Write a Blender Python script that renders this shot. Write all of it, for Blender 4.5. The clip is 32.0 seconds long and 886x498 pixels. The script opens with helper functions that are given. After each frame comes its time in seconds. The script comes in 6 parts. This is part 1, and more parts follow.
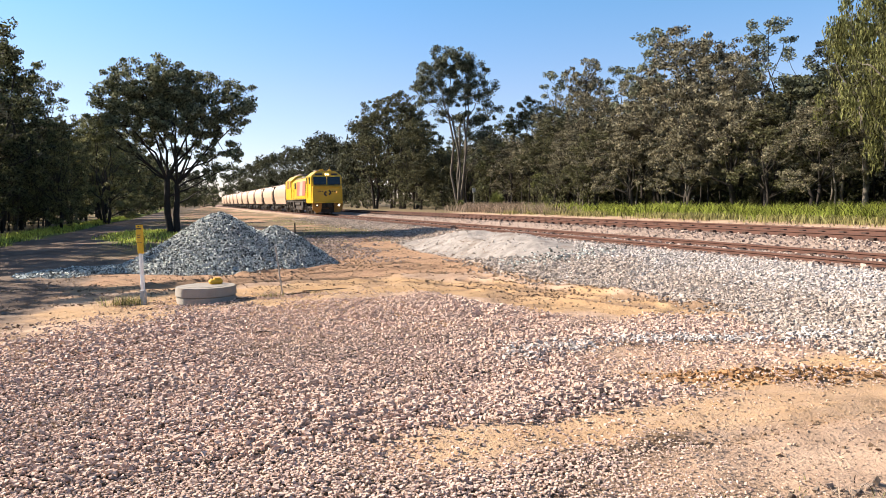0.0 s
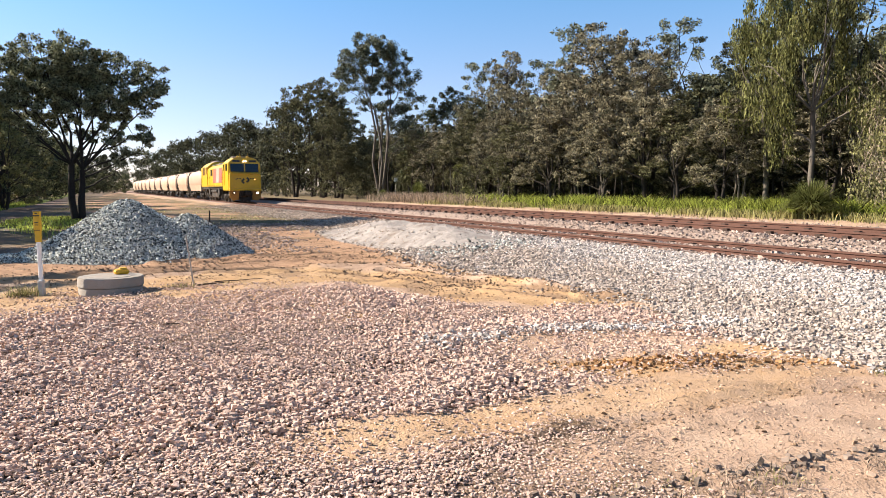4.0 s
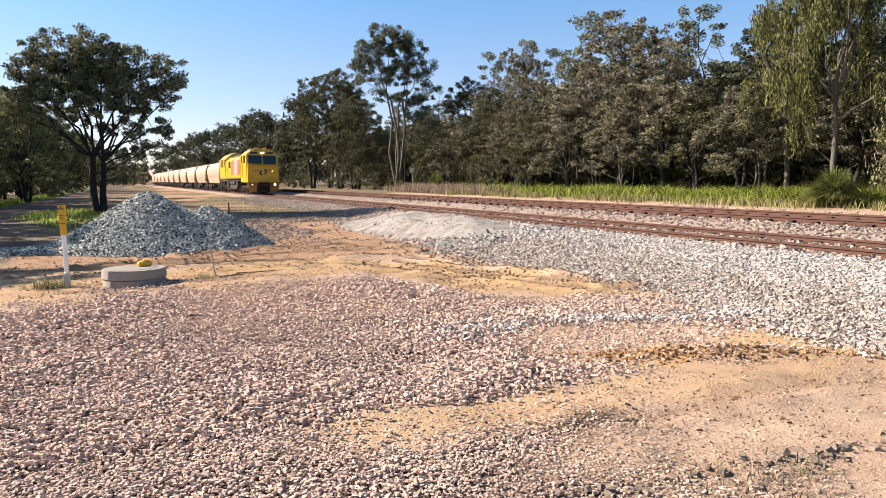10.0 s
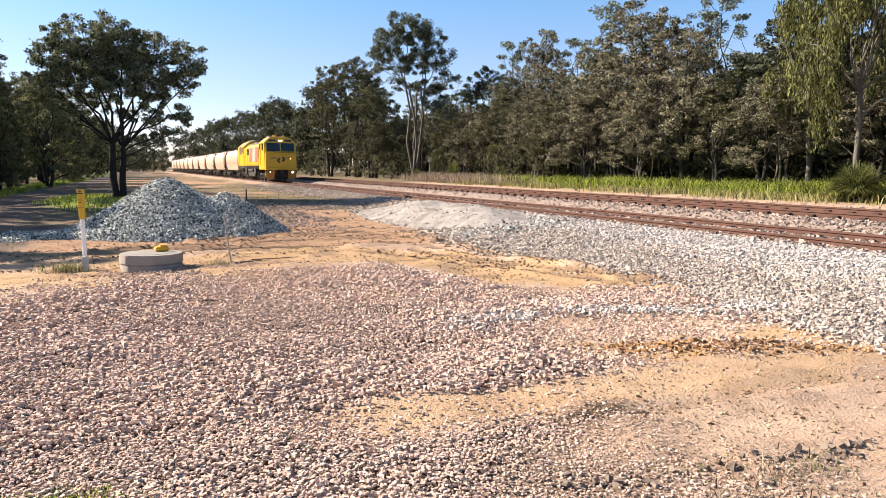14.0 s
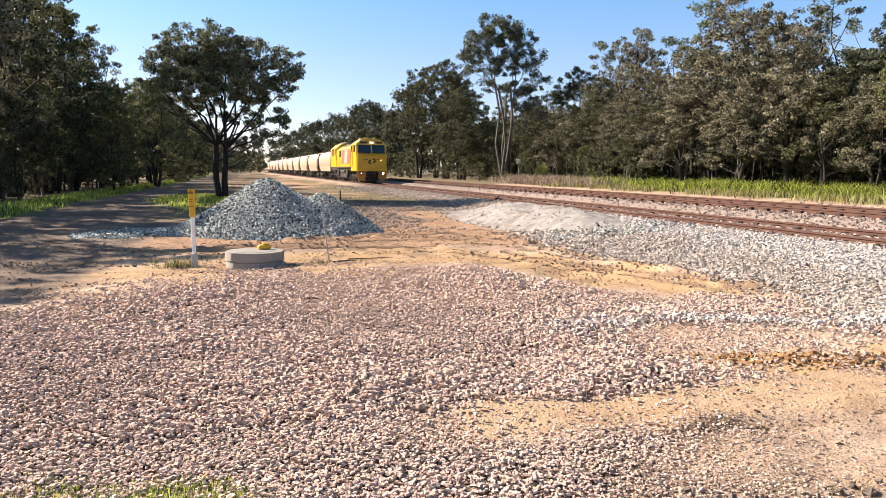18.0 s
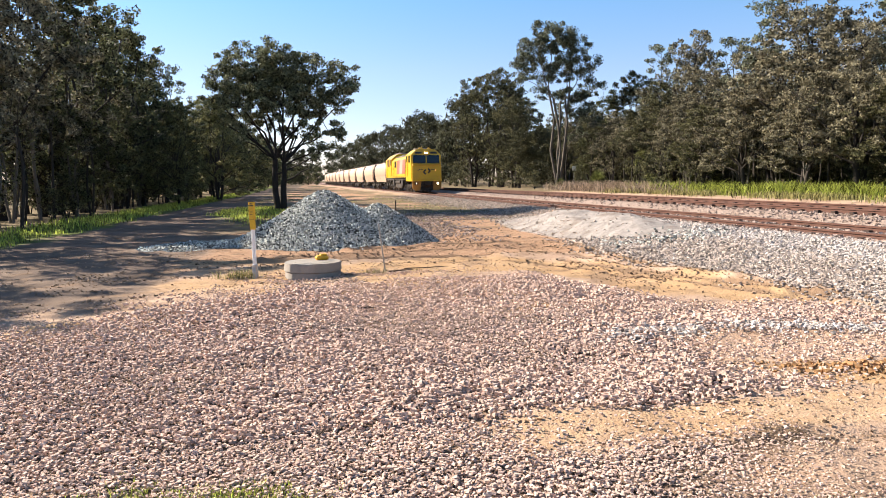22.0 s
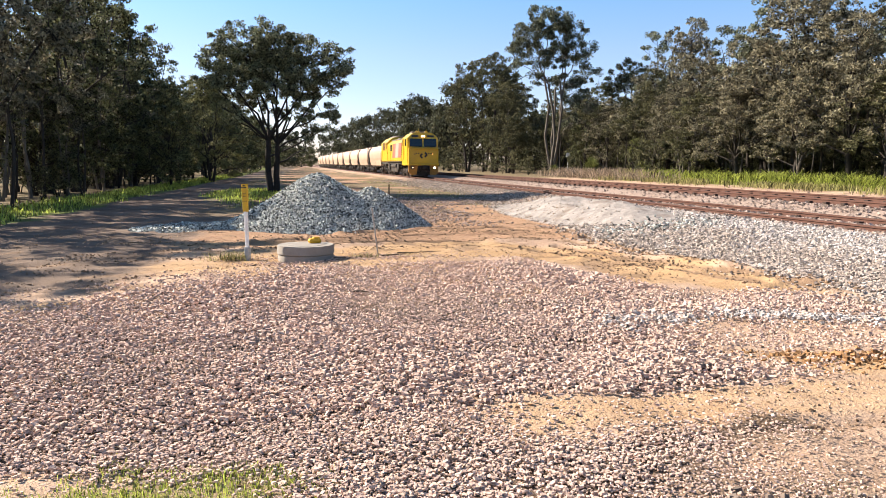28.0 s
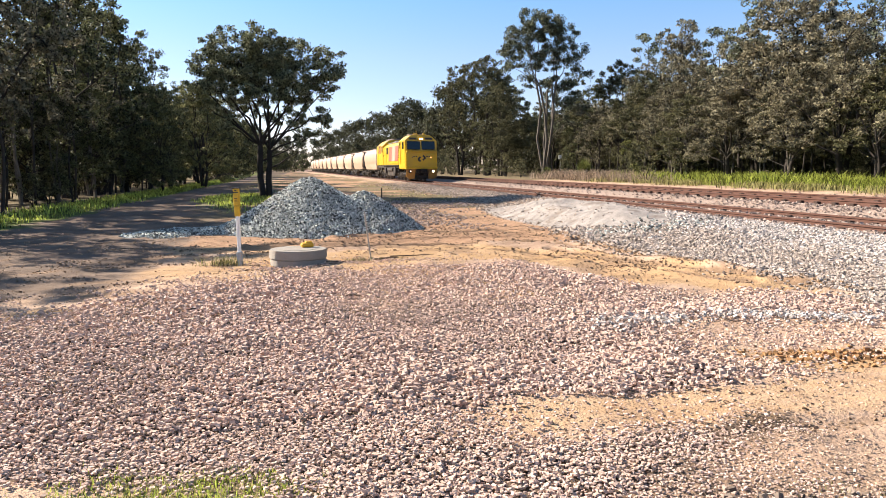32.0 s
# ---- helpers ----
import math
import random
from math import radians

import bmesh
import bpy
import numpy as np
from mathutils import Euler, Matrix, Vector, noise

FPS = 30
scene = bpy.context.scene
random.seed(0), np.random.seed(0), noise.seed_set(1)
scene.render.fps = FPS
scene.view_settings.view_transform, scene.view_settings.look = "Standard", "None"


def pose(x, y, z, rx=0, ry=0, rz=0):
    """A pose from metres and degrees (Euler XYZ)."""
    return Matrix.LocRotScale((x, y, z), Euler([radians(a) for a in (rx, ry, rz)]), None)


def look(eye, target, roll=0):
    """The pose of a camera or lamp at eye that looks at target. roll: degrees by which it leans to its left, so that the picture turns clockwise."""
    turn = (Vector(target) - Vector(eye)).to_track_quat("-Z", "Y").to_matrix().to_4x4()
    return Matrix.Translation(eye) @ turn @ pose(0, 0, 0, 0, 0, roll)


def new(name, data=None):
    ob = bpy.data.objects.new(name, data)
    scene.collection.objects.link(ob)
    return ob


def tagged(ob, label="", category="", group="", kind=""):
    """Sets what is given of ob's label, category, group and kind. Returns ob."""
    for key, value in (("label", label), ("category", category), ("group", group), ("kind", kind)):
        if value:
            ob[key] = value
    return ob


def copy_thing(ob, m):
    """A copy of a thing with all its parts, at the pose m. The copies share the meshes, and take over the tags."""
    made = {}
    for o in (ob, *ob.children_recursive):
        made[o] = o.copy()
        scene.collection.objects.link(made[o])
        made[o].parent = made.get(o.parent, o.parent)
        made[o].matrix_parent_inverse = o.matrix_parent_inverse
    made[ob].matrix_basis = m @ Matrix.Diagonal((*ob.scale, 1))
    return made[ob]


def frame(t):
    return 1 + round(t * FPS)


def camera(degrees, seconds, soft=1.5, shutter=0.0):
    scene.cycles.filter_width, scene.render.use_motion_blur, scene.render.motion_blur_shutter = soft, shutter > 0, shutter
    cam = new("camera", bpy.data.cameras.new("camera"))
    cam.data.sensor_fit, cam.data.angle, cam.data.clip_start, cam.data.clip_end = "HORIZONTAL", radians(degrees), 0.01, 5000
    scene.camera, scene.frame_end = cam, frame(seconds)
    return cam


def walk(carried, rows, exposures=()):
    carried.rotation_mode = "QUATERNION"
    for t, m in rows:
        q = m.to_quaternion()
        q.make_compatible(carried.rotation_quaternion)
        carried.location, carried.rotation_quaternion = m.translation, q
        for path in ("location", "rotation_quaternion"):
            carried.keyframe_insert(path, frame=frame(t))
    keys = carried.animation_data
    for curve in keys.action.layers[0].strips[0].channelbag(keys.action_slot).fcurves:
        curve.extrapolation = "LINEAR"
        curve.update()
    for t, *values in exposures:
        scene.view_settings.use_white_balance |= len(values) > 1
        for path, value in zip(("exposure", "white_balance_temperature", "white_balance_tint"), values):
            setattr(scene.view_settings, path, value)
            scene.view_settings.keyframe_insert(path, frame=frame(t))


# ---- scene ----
cam = camera(63.9, 32.0, 0.6)
# seconds, eye, heading from the track's line, pitch and lean in degrees
PATH = [
    (0, 0.000, -0.000, 1.750, 20.00, -3.90, -0.60),
    (0.5, 0.009, 0.006, 1.756, 17.44, -4.24, 0.22),
    (1, 0.005, -0.000, 1.767, 16.43, -4.25, 0.76),
    (1.5, 0.014, 0.004, 1.763, 16.18, -4.04, 0.59),
    (2, 0.015, 0.003, 1.763, 17.43, -4.04, 0.47),
    (2.5, 0.033, -0.006, 1.762, 20.65, -4.23, 0.37),
    (3, 0.077, -0.022, 1.770, 24.17, -4.55, 0.32),
    (3.5, 0.092, -0.029, 1.760, 26.43, -4.78, 0.17),
    (5.5, 0.044, -0.022, 1.768, 24.70, -4.63, 0.48),
    (6, 0.051, -0.025, 1.764, 24.07, -4.67, 0.69),
    (6.5, 0.038, -0.011, 1.762, 23.32, -4.82, 0.77),
    (7, 0.036, 0.005, 1.763, 23.18, -5.02, 0.59),
    (7.5, 0.040, -0.012, 1.765, 24.82, -5.17, 0.31),
    (8, 0.060, -0.041, 1.770, 28.10, -5.27, 0.14),
    (8.5, 0.099, -0.061, 1.765, 31.79, -5.33, 0.07),
    (9, 0.102, -0.059, 1.763, 32.94, -5.41, 0.08),
    (9.5, 0.074, -0.035, 1.766, 29.85, -5.50, -0.05),
    (10, 0.035, -0.023, 1.772, 24.92, -5.53, -0.19),
    (10.5, 0.003, 0.002, 1.764, 20.33, -5.55, -0.34),
    (11, -0.002, 0.003, 1.759, 17.42, -5.66, -0.42),
    (11.5, 0.007, -0.004, 1.759, 16.88, -5.84, -0.48),
    (12, 0.023, -0.012, 1.757, 18.18, -5.99, -0.43),
    (12.5, 0.053, -0.018, 1.757, 20.40, -6.12, -0.27),
    (13, 0.061, -0.028, 1.758, 22.58, -6.21, 0.04),
    (13.5, 0.082, -0.027, 1.760, 23.85, -6.32, 0.29),
    (14, 0.069, -0.026, 1.761, 23.59, -6.35, 0.50),
    (14.5, 0.051, -0.022, 1.763, 21.77, -6.29, 0.54),
    (15, 0.019, -0.010, 1.768, 19.05, -6.12, 0.52),
    (15.5, 0.008, 0.002, 1.766, 16.53, -5.96, 0.39),
    (17.5, -0.069, 0.095, 1.765, 16.47, -6.20, 0.65),
    (18, -0.071, 0.076, 1.758, 16.67, -6.28, 0.69),
    (18.5, -0.011, -0.034, 1.760, 16.31, -6.19, 0.49),
    (19, -0.001, -0.031, 1.771, 15.54, -5.83, 0.29),
    (19.5, -0.044, 0.009, 1.768, 14.67, -5.44, -0.04),
    (20, -0.055, 0.031, 1.762, 13.80, -5.22, -0.22),
    (20.5, -0.071, 0.041, 1.763, 13.12, -5.21, -0.25),
    (21, -0.072, 0.039, 1.758, 12.62, -5.32, -0.31),
    (21.5, -0.066, 0.044, 1.759, 12.32, -5.46, -0.40),
    (22, -0.061, 0.053, 1.757, 12.15, -5.57, -0.51),
    (22.5, -0.067, 0.044, 1.756, 12.03, -5.75, -0.58),
    (23, -0.065, 0.046, 1.758, 11.87, -5.91, -0.62),
    (23.5, -0.070, 0.040, 1.759, 11.74, -5.97, -0.63),
    (24, -0.064, 0.055, 1.763, 11.60, -5.94, -0.70),
    (24.5, -0.080, 0.045, 1.766, 11.56, -5.91, -0.56),
    (26.5, -0.077, 0.043, 1.761, 11.87, -6.27, -0.12),
    (27, -0.075, 0.047, 1.759, 12.21, -6.40, 0.17),
    (27.5, -0.079, 0.051, 1.760, 12.56, -6.61, 0.29),
    (28, -0.072, 0.046, 1.764, 12.76, -6.81, 0.40),
    (28.5, -0.068, 0.049, 1.759, 12.81, -6.96, 0.31),
    (29, -0.068, 0.055, 1.760, 12.84, -7.07, 0.24),
    (29.5, -0.060, 0.060, 1.753, 12.88, -7.07, 0.16),
    (30, -0.060, 0.052, 1.754, 12.99, -7.01, 0.14),
    (30.5, -0.072, 0.037, 1.760, 13.14, -6.88, 0.14),
    (31, -0.064, 0.040, 1.760, 13.18, -6.71, -0.02),
    (31.5, -0.062, 0.038, 1.755, 13.24, -6.56, -0.06),
    (32, -0.057, 0.056, 1.756, 13.28, -6.54, -0.10),
]


def aim(x, y, z, yaw, pitch, lean):
    a, b = radians(yaw), radians(pitch)
    return look((x, y, z), (x + math.sin(a) * math.cos(b), y + math.cos(a) * math.cos(b), z + math.sin(b)), lean)


walk(cam, [(r[0], aim(*r[1:])) for r in PATH], [(0, 1.44), (7, 1.45), (9, 1.39), (13, 1.48), (20, 1.52), (32, 1.54)])

# ---- light ----
SUN_AZ, SUN_EL = radians(-58), radians(33)   # bearing from +y towards +x, height
world = bpy.data.worlds.new("sky")
scene.world = world
world.use_nodes = True
wn = world.node_tree.nodes
sky = wn.new("ShaderNodeTexSky")
sky.sky_type, sky.sun_disc = "NISHITA", False
sky.sun_elevation, sky.sun_rotation = SUN_EL, SUN_AZ
sky.air_density, sky.dust_density, sky.ozone_density = 1.0, 0.5, 1.6
sky.altitude = 800
wn["Background"].inputs["Strength"].default_value = 0.065
tint = wn.new("ShaderNodeMix")
tint.data_type, tint.blend_type = "RGBA", "MULTIPLY"
tint.inputs["Factor"].default_value = 1.0
# haze: paler and warmer low down; unseen deep blue overhead, dimmed to darken shadows
wco, wsep, wramp = wn.new("ShaderNodeTexCoord"), wn.new("ShaderNodeSeparateXYZ"), wn.new("ShaderNodeValToRGB")
world.node_tree.links.new(wco.outputs["Generated"], wsep.inputs[0])
world.node_tree.links.new(wsep.outputs["Z"], wramp.inputs[0])
for spot, hue in zip((wramp.color_ramp.elements[0], wramp.color_ramp.elements[1], wramp.color_ramp.elements.new(0.16), wramp.color_ramp.elements.new(0.30)),
                     ((0.0, 0.94, 0.82, 0.94), (1.0, 0.36, 0.45, 0.54), (0.15, 0.92, 0.92, 1.04), (0.27, 0.72, 1.02, 1.17))):
    spot.position, spot.color = hue[0], (*hue[1:], 1)
world.node_tree.links.new(wramp.outputs[0], tint.inputs["B"])
world.node_tree.links.new(sky.outputs[0], tint.inputs["A"])
world.node_tree.links.new(tint.outputs["Result"], wn["Background"].inputs["Color"])
sun_data = bpy.data.lights.new("sun", "SUN")
sun_data.energy, sun_data.angle, sun_data.color = 5.0, radians(0.55), (1.0, 0.885, 0.74)
sun = new("sun", sun_data)
sun_way = Vector((math.sin(SUN_AZ) * math.cos(SUN_EL), math.cos(SUN_AZ) * math.cos(SUN_EL), math.sin(SUN_EL)))
sun.matrix_world = look(sun_way * 60, (0, 0, 0))


# ---- materials ----
def mat(name, color, rough=0.7, metal=0.0, var=0.25, scale=3.0, bump=0.2, fine=40.0, island=0.0, obj=0.0, through_light=0.0, dirt=None, dirt_amount=0.4, spec=0.5):
    """A surface with colour variation at two scales, relief, and variation from piece to piece."""
    m = bpy.data.materials.new(name)
    m.use_nodes = True
    n, l = m.node_tree.nodes, m.node_tree.links
    p = n["Principled BSDF"]
    p.inputs["Roughness"].default_value, p.inputs["Metallic"].default_value = rough, metal
    p.inputs["Specular IOR Level"].default_value = spec if rough < 0.75 else min(spec, 0.2)
    co = n.new("ShaderNodeTexCoord").outputs["Object"]
    big, small = n.new("ShaderNodeTexNoise"), n.new("ShaderNodeTexNoise")
    for t, s, d in ((big, scale, 4.0), (small, fine, 3.0)):
        t.inputs["Scale"].default_value, t.inputs["Detail"].default_value = s, d
        l.new(co, t.inputs["Vector"])
    add = n.new("ShaderNodeMath")
    add.operation = "ADD"
    l.new(big.outputs["Fac"], add.inputs[0])
    l.new(small.outputs["Fac"], add.inputs[1])
    value = add.outputs[0]
    for amount, node in ((island, "ShaderNodeNewGeometry"), (obj, "ShaderNodeObjectInfo")):
        if amount:
            src = n.new(node)
            ma = n.new("ShaderNodeMath")
            ma.operation = "MULTIPLY_ADD"
            l.new(src.outputs["Random Per Island" if node.endswith("Geometry") else "Random"], ma.inputs[0])
            ma.inputs[1].default_value = amount / max(var, 0.01)
            l.new(value, ma.inputs[2])
            sub = n.new("ShaderNodeMath")
            sub.operation = "SUBTRACT"
            l.new(ma.outputs[0], sub.inputs[0])
            sub.inputs[1].default_value = 0.5 * amount / max(var, 0.01)
            value = sub.outputs[0]
    rng = n.new("ShaderNodeMapRange")
    rng.inputs["From Min"].default_value, rng.inputs["From Max"].default_value = 0.5, 1.5
    rng.inputs["To Min"].default_value, rng.inputs["To Max"].default_value = 1 - var, 1 + var
    rng.clamp = False
    l.new(value, rng.inputs["Value"])
    low = n.new("ShaderNodeMath")
    low.operation = "MAXIMUM"
    low.inputs[1].default_value = 0.15
    l.new(rng.outputs[0], low.inputs[0])
    mix = n.new("ShaderNodeMix")
    mix.data_type, mix.blend_type = "RGBA", "MULTIPLY"
    mix.inputs["Factor"].default_value = 1.0
    mix.inputs["A"].default_value = (*color, 1)
    l.new(low.outputs[0], mix.inputs["B"])
    col = mix.outputs["Result"]
    if dirt:
        dn = n.new("ShaderNodeTexNoise")
        dn.inputs["Scale"].default_value, dn.inputs["Detail"].default_value = scale * 0.6, 6.0
        l.new(co, dn.inputs["Vector"])
        dr = n.new("ShaderNodeMapRange")
        dr.inputs["From Min"].default_value, dr.inputs["From Max"].default_value = 0.45, 0.7
        dr.inputs["To Max"].default_value = dirt_amount
        l.new(dn.outputs["Fac"], dr.inputs["Value"])
        dm = n.new("ShaderNodeMix")
        dm.data_type = "RGBA"
        l.new(dr.outputs[0], dm.inputs["Factor"])
        l.new(col, dm.inputs["A"])
        dm.inputs["B"].default_value = (*dirt, 1)
        col = dm.outputs["Result"]
    l.new(col, p.inputs["Base Color"])
    if bump:
        b = n.new("ShaderNodeBump")
        b.inputs["Strength"].default_value, b.inputs["Distance"].default_value = bump, 0.02
        l.new(small.outputs["Fac"], b.inputs["Height"])
        l.new(b.outputs[0], p.inputs["Normal"])
    if through_light:
        tr, ms = n.new("ShaderNodeBsdfTranslucent"), n.new("ShaderNodeMixShader")
        l.new(col, tr.inputs["Color"])
        ms.inputs[0].default_value = through_light
        l.new(p.outputs[0], ms.inputs[1])
        l.new(tr.outputs[0], ms.inputs[2])
        l.new(ms.outputs[0], n["Material Output"].inputs["Surface"])
    return m


def glow(name, color, strength):
    m = bpy.data.materials.new(name)
    m.use_nodes = True
    p = m.node_tree.nodes["Principled BSDF"]
    p.inputs["Base Color"].default_value = (*color, 1)
    p.inputs["Emission Color"].default_value = (*color, 1)
    p.inputs["Emission Strength"].default_value = strength
    return m


M_PINK = mat("pink_crushed_stone", (0.505, 0.368, 0.300), 0.85, var=0.20, island=0.26, scale=1.2, fine=60, bump=0.3)
M_TAN = mat("tan_dusty_stone", (0.363, 0.266, 0.196), 0.9, var=0.22, island=0.3, scale=1.2, fine=60, bump=0.3)
M_WHITE = mat("pale_ballast_stone", (0.385, 0.344, 0.318), 0.9, var=0.2, island=0.5, scale=1.2, fine=60, bump=0.3)
M_DUSTY = mat("dusty_pinkish_ballast", (0.335, 0.278, 0.238), 0.9, var=0.22, island=0.5, scale=1.0, fine=60, bump=0.3)
M_PALE = mat("pale_mixed_stone", (0.444, 0.396, 0.363), 0.85, var=0.22, island=0.55, scale=1.2, fine=60, bump=0.3)
M_BALLAST = mat("dusty_ballast_stone", (0.296, 0.229, 0.196), 0.9, var=0.22, island=0.5, scale=0.8, fine=50, bump=0.3)
M_BLUE = mat("blue_grey_stone", (0.335, 0.340, 0.312), 0.8, var=0.22, island=1.1, scale=1.2, fine=60, bump=0.3)
M_CLOD = mat("earth_clod", (0.255, 0.170, 0.108), 0.95, var=0.3, island=0.5, scale=2, fine=50, bump=0.5)
M_HUMP = mat("orange_brown_clod", (0.26, 0.145, 0.068), 0.95, var=0.3, island=0.5, scale=2, fine=50, bump=0.5)
M_CRUMB = mat("earth_crumbs", (0.370, 0.263, 0.189), 0.95, var=0.25, island=0.6, scale=2, fine=50, bump=0)
M_DARKROCK = mat("dark_stone", (0.175, 0.135, 0.108), 0.8, var=0.25, island=0.5, scale=2, fine=50, bump=0.3)
M_RAIL = mat("rusty_rail_steel", (0.104, 0.053, 0.040), 0.75, 0.2, var=0.3, scale=2, fine=30, bump=0.2)
M_REDPAINT = mat("faded_red_paint", (0.185, 0.067, 0.056), 0.7, var=0.3, scale=3, fine=30)
M_SLEEPER = mat("weathered_sleeper", (0.200, 0.141, 0.115), 0.9, var=0.3, scale=4, fine=50, bump=0.4, obj=0.2)
M_CLIP = mat("dark_rail_clip", (0.056, 0.037, 0.030), 0.8, 0.2, var=0.3, scale=10, fine=60)
M_CONCRETE = mat("weathered_concrete", (0.289, 0.259, 0.226), 0.9, var=0.18, scale=4, fine=60, bump=0.4, dirt=(0.222, 0.178, 0.133), dirt_amount=0.5)
M_CAP = mat("yellow_plastic", (0.577, 0.311, 0.015), 0.5, var=0.12, scale=8, fine=40)
M_POSTW = mat("white_post_paint", (0.78, 0.77, 0.74), 0.6, var=0.1, scale=6, fine=40, dirt=(0.4, 0.33, 0.25), dirt_amount=0.25)
M_POSTG = mat("galvanised_post_foot", (0.38, 0.38, 0.38), 0.6, 0.4, var=0.2, scale=8, fine=50)
M_POSTY = mat("yellow_marker_paint", (0.577, 0.348, 0.015), 0.55, var=0.12, scale=6, fine=40)
M_INK = mat("black_print", (0.03, 0.03, 0.03), 0.6, var=0.1)
M_STAKE = mat("grey_wooden_stake", (0.348, 0.303, 0.259), 0.85, var=0.25, scale=8, fine=50, bump=0.4)
M_BSTAKE = mat("dark_steel_picket", (0.04, 0.035, 0.03), 0.8, 0.3, var=0.2, scale=8)
M_TWIG = mat("dark_dry_twig", (0.074, 0.052, 0.037), 0.95, var=0.3, scale=12)
M_BARK_D = mat("dark_rough_bark", (0.034, 0.028, 0.024), 0.95, var=0.35, scale=2.5, fine=25, bump=0.8, obj=0.3)
M_BARK_L = mat("pale_grey_bark", (0.126, 0.110, 0.092), 0.9, var=0.35, scale=1.5, fine=20, bump=0.6, obj=0.25, dirt=(0.074, 0.056, 0.041), dirt_amount=0.7)


def leaf_mat(name, color, island=1.0, obj=0.18, t=0.22):
    return mat(name, color, 0.58, var=0.42, scale=0.9, fine=3.0, bump=0, island=island, obj=obj, through_light=t, spec=0.12)


M_LEAF_HERO = leaf_mat("grey_green_leaves", (0.135, 0.140, 0.080))
M_LEAF_OLIVE = leaf_mat("olive_leaves", (0.090, 0.086, 0.043))
M_LEAF_BROWN = leaf_mat("brownish_green_leaves", (0.168, 0.150, 0.098))
M_LEAF_TALL = leaf_mat("dull_green_leaves", (0.133, 0.141, 0.092))
M_LEAF_FAR = leaf_mat("far_olive_leaves", (0.060, 0.061, 0.034))
M_LEAF_DARK = leaf_mat("dark_green_leaves", (0.088, 0.091, 0.044), t=0.32)
M_LEAF_WEEP = leaf_mat("yellow_green_leaves", (0.111, 0.112, 0.038))
M_LEAF_BUSH = leaf_mat("pale_yellowish_leaves", (0.172, 0.166, 0.072))
M_REED = leaf_mat("bright_green_reeds", (0.244, 0.274, 0.052), t=0.45)
M_GRASS = leaf_mat("short_green_grass", (0.30, 0.34, 0.07), t=0.4)
M_DRYTWIG = mat("pale_dry_twigs", (0.40, 0.315, 0.255), 0.9, var=0.25, scale=2, fine=20, bump=0, island=0.4)
M_PALEGRASS = leaf_mat("pale_yellowing_grass", (0.252, 0.229, 0.096), t=0.35)
M_DRY = leaf_mat("dry_pinkish_grass", (0.311, 0.237, 0.178), t=0.3)
M_TUSSOCK = leaf_mat("dark_green_tussock", (0.137, 0.148, 0.048), t=0.35)

M_YELLOW = mat("loco_yellow_paint", (0.548, 0.348, 0.010), 0.35, var=0.08, scale=1.5, fine=30, bump=0.03, dirt=(0.333, 0.207, 0.059), dirt_amount=0.25)
M_ORANGE = mat("grimy_orange_pilot", (0.385, 0.178, 0.022), 0.6, var=0.25, scale=2, fine=30, bump=0.1, dirt=(0.059, 0.044, 0.033), dirt_amount=0.6)
M_PANEL = mat("faded_red_panel", (0.36, 0.10, 0.065), 0.5, var=0.15, scale=2, fine=30, bump=0.03)
M_PANELW = mat("pale_pink_panel", (0.47, 0.285, 0.215), 0.5, var=0.12, scale=2, fine=30, bump=0.03)
M_ROOF = mat("grimy_loco_roof", (0.192, 0.163, 0.141), 0.8, var=0.25, scale=2, fine=30)
M_UNDER = mat("black_running_gear", (0.035, 0.032, 0.030), 0.75, 0.2, var=0.35, scale=3, fine=30, bump=0.2, dirt=(0.14, 0.10, 0.075), dirt_amount=0.5)
M_WHEEL = mat("dark_wheel_steel", (0.10, 0.085, 0.075), 0.55, 0.6, var=0.3, scale=4, fine=30)
M_GLASS = mat("dark_cab_glass", (0.006, 0.008, 0.012), 0.12, var=0.05, bump=0)
M_CREAM = mat("cream_wagon_paint", (0.474, 0.329, 0.240), 0.5, var=0.08, scale=0.8, fine=20, bump=0.04, obj=0.12, dirt=(0.333, 0.237, 0.163), dirt_amount=0.35)
# wagon ends: cream paint with their shade darkened into it
M_WEND = mat("shaded_wagon_end", (0.311, 0.244, 0.192), 0.7, var=0.2, scale=1.5, fine=20)
M_LAMP = glow("lit_lamp", (1.0, 0.80, 0.48), 2.4)
M_DITCH = glow("dim_ditch_light", (1.0, 0.70, 0.40), 0.9)
M_LAMPDIM = glow("marker_lamp", (1.0, 0.45, 0.12), 1.2)


# ---- mesh helpers ----
def part(name, bm, material, parent=None, label="", smooth=False):
    me = bpy.data.meshes.new(name)
    bm.to_mesh(me)
    bm.free()
    return link(name, me, material, parent, label, smooth)


def link(name, me, material, parent=None, label="", smooth=False):
    if material and not me.materials:
        me.materials.append(material)
    if smooth:
        me.shade_smooth()
    ob = new(name, me)
    if parent:
        ob.parent = parent
    if label:
        ob["label"] = label
    return ob


def empty(name, m, label, category, group=""):
    ob = new(name)
    ob.matrix_basis = m
    return tagged(ob, label, category, group)


def box(bm, c, s, bevel=0.0, m=None):
    r = bmesh.ops.create_cube(bm, size=1.0)
    vs = r["verts"]
    bmesh.ops.scale(bm, vec=s, verts=vs)
    if m:
        bmesh.ops.transform(bm, matrix=m, verts=vs)
    bmesh.ops.translate(bm, vec=c, verts=vs)
    if bevel:
        es = list({e for v in vs for e in v.link_edges})
        bmesh.ops.bevel(bm, geom=es, offset=bevel, segments=2, affect="EDGES", profile=0.5)
    return vs


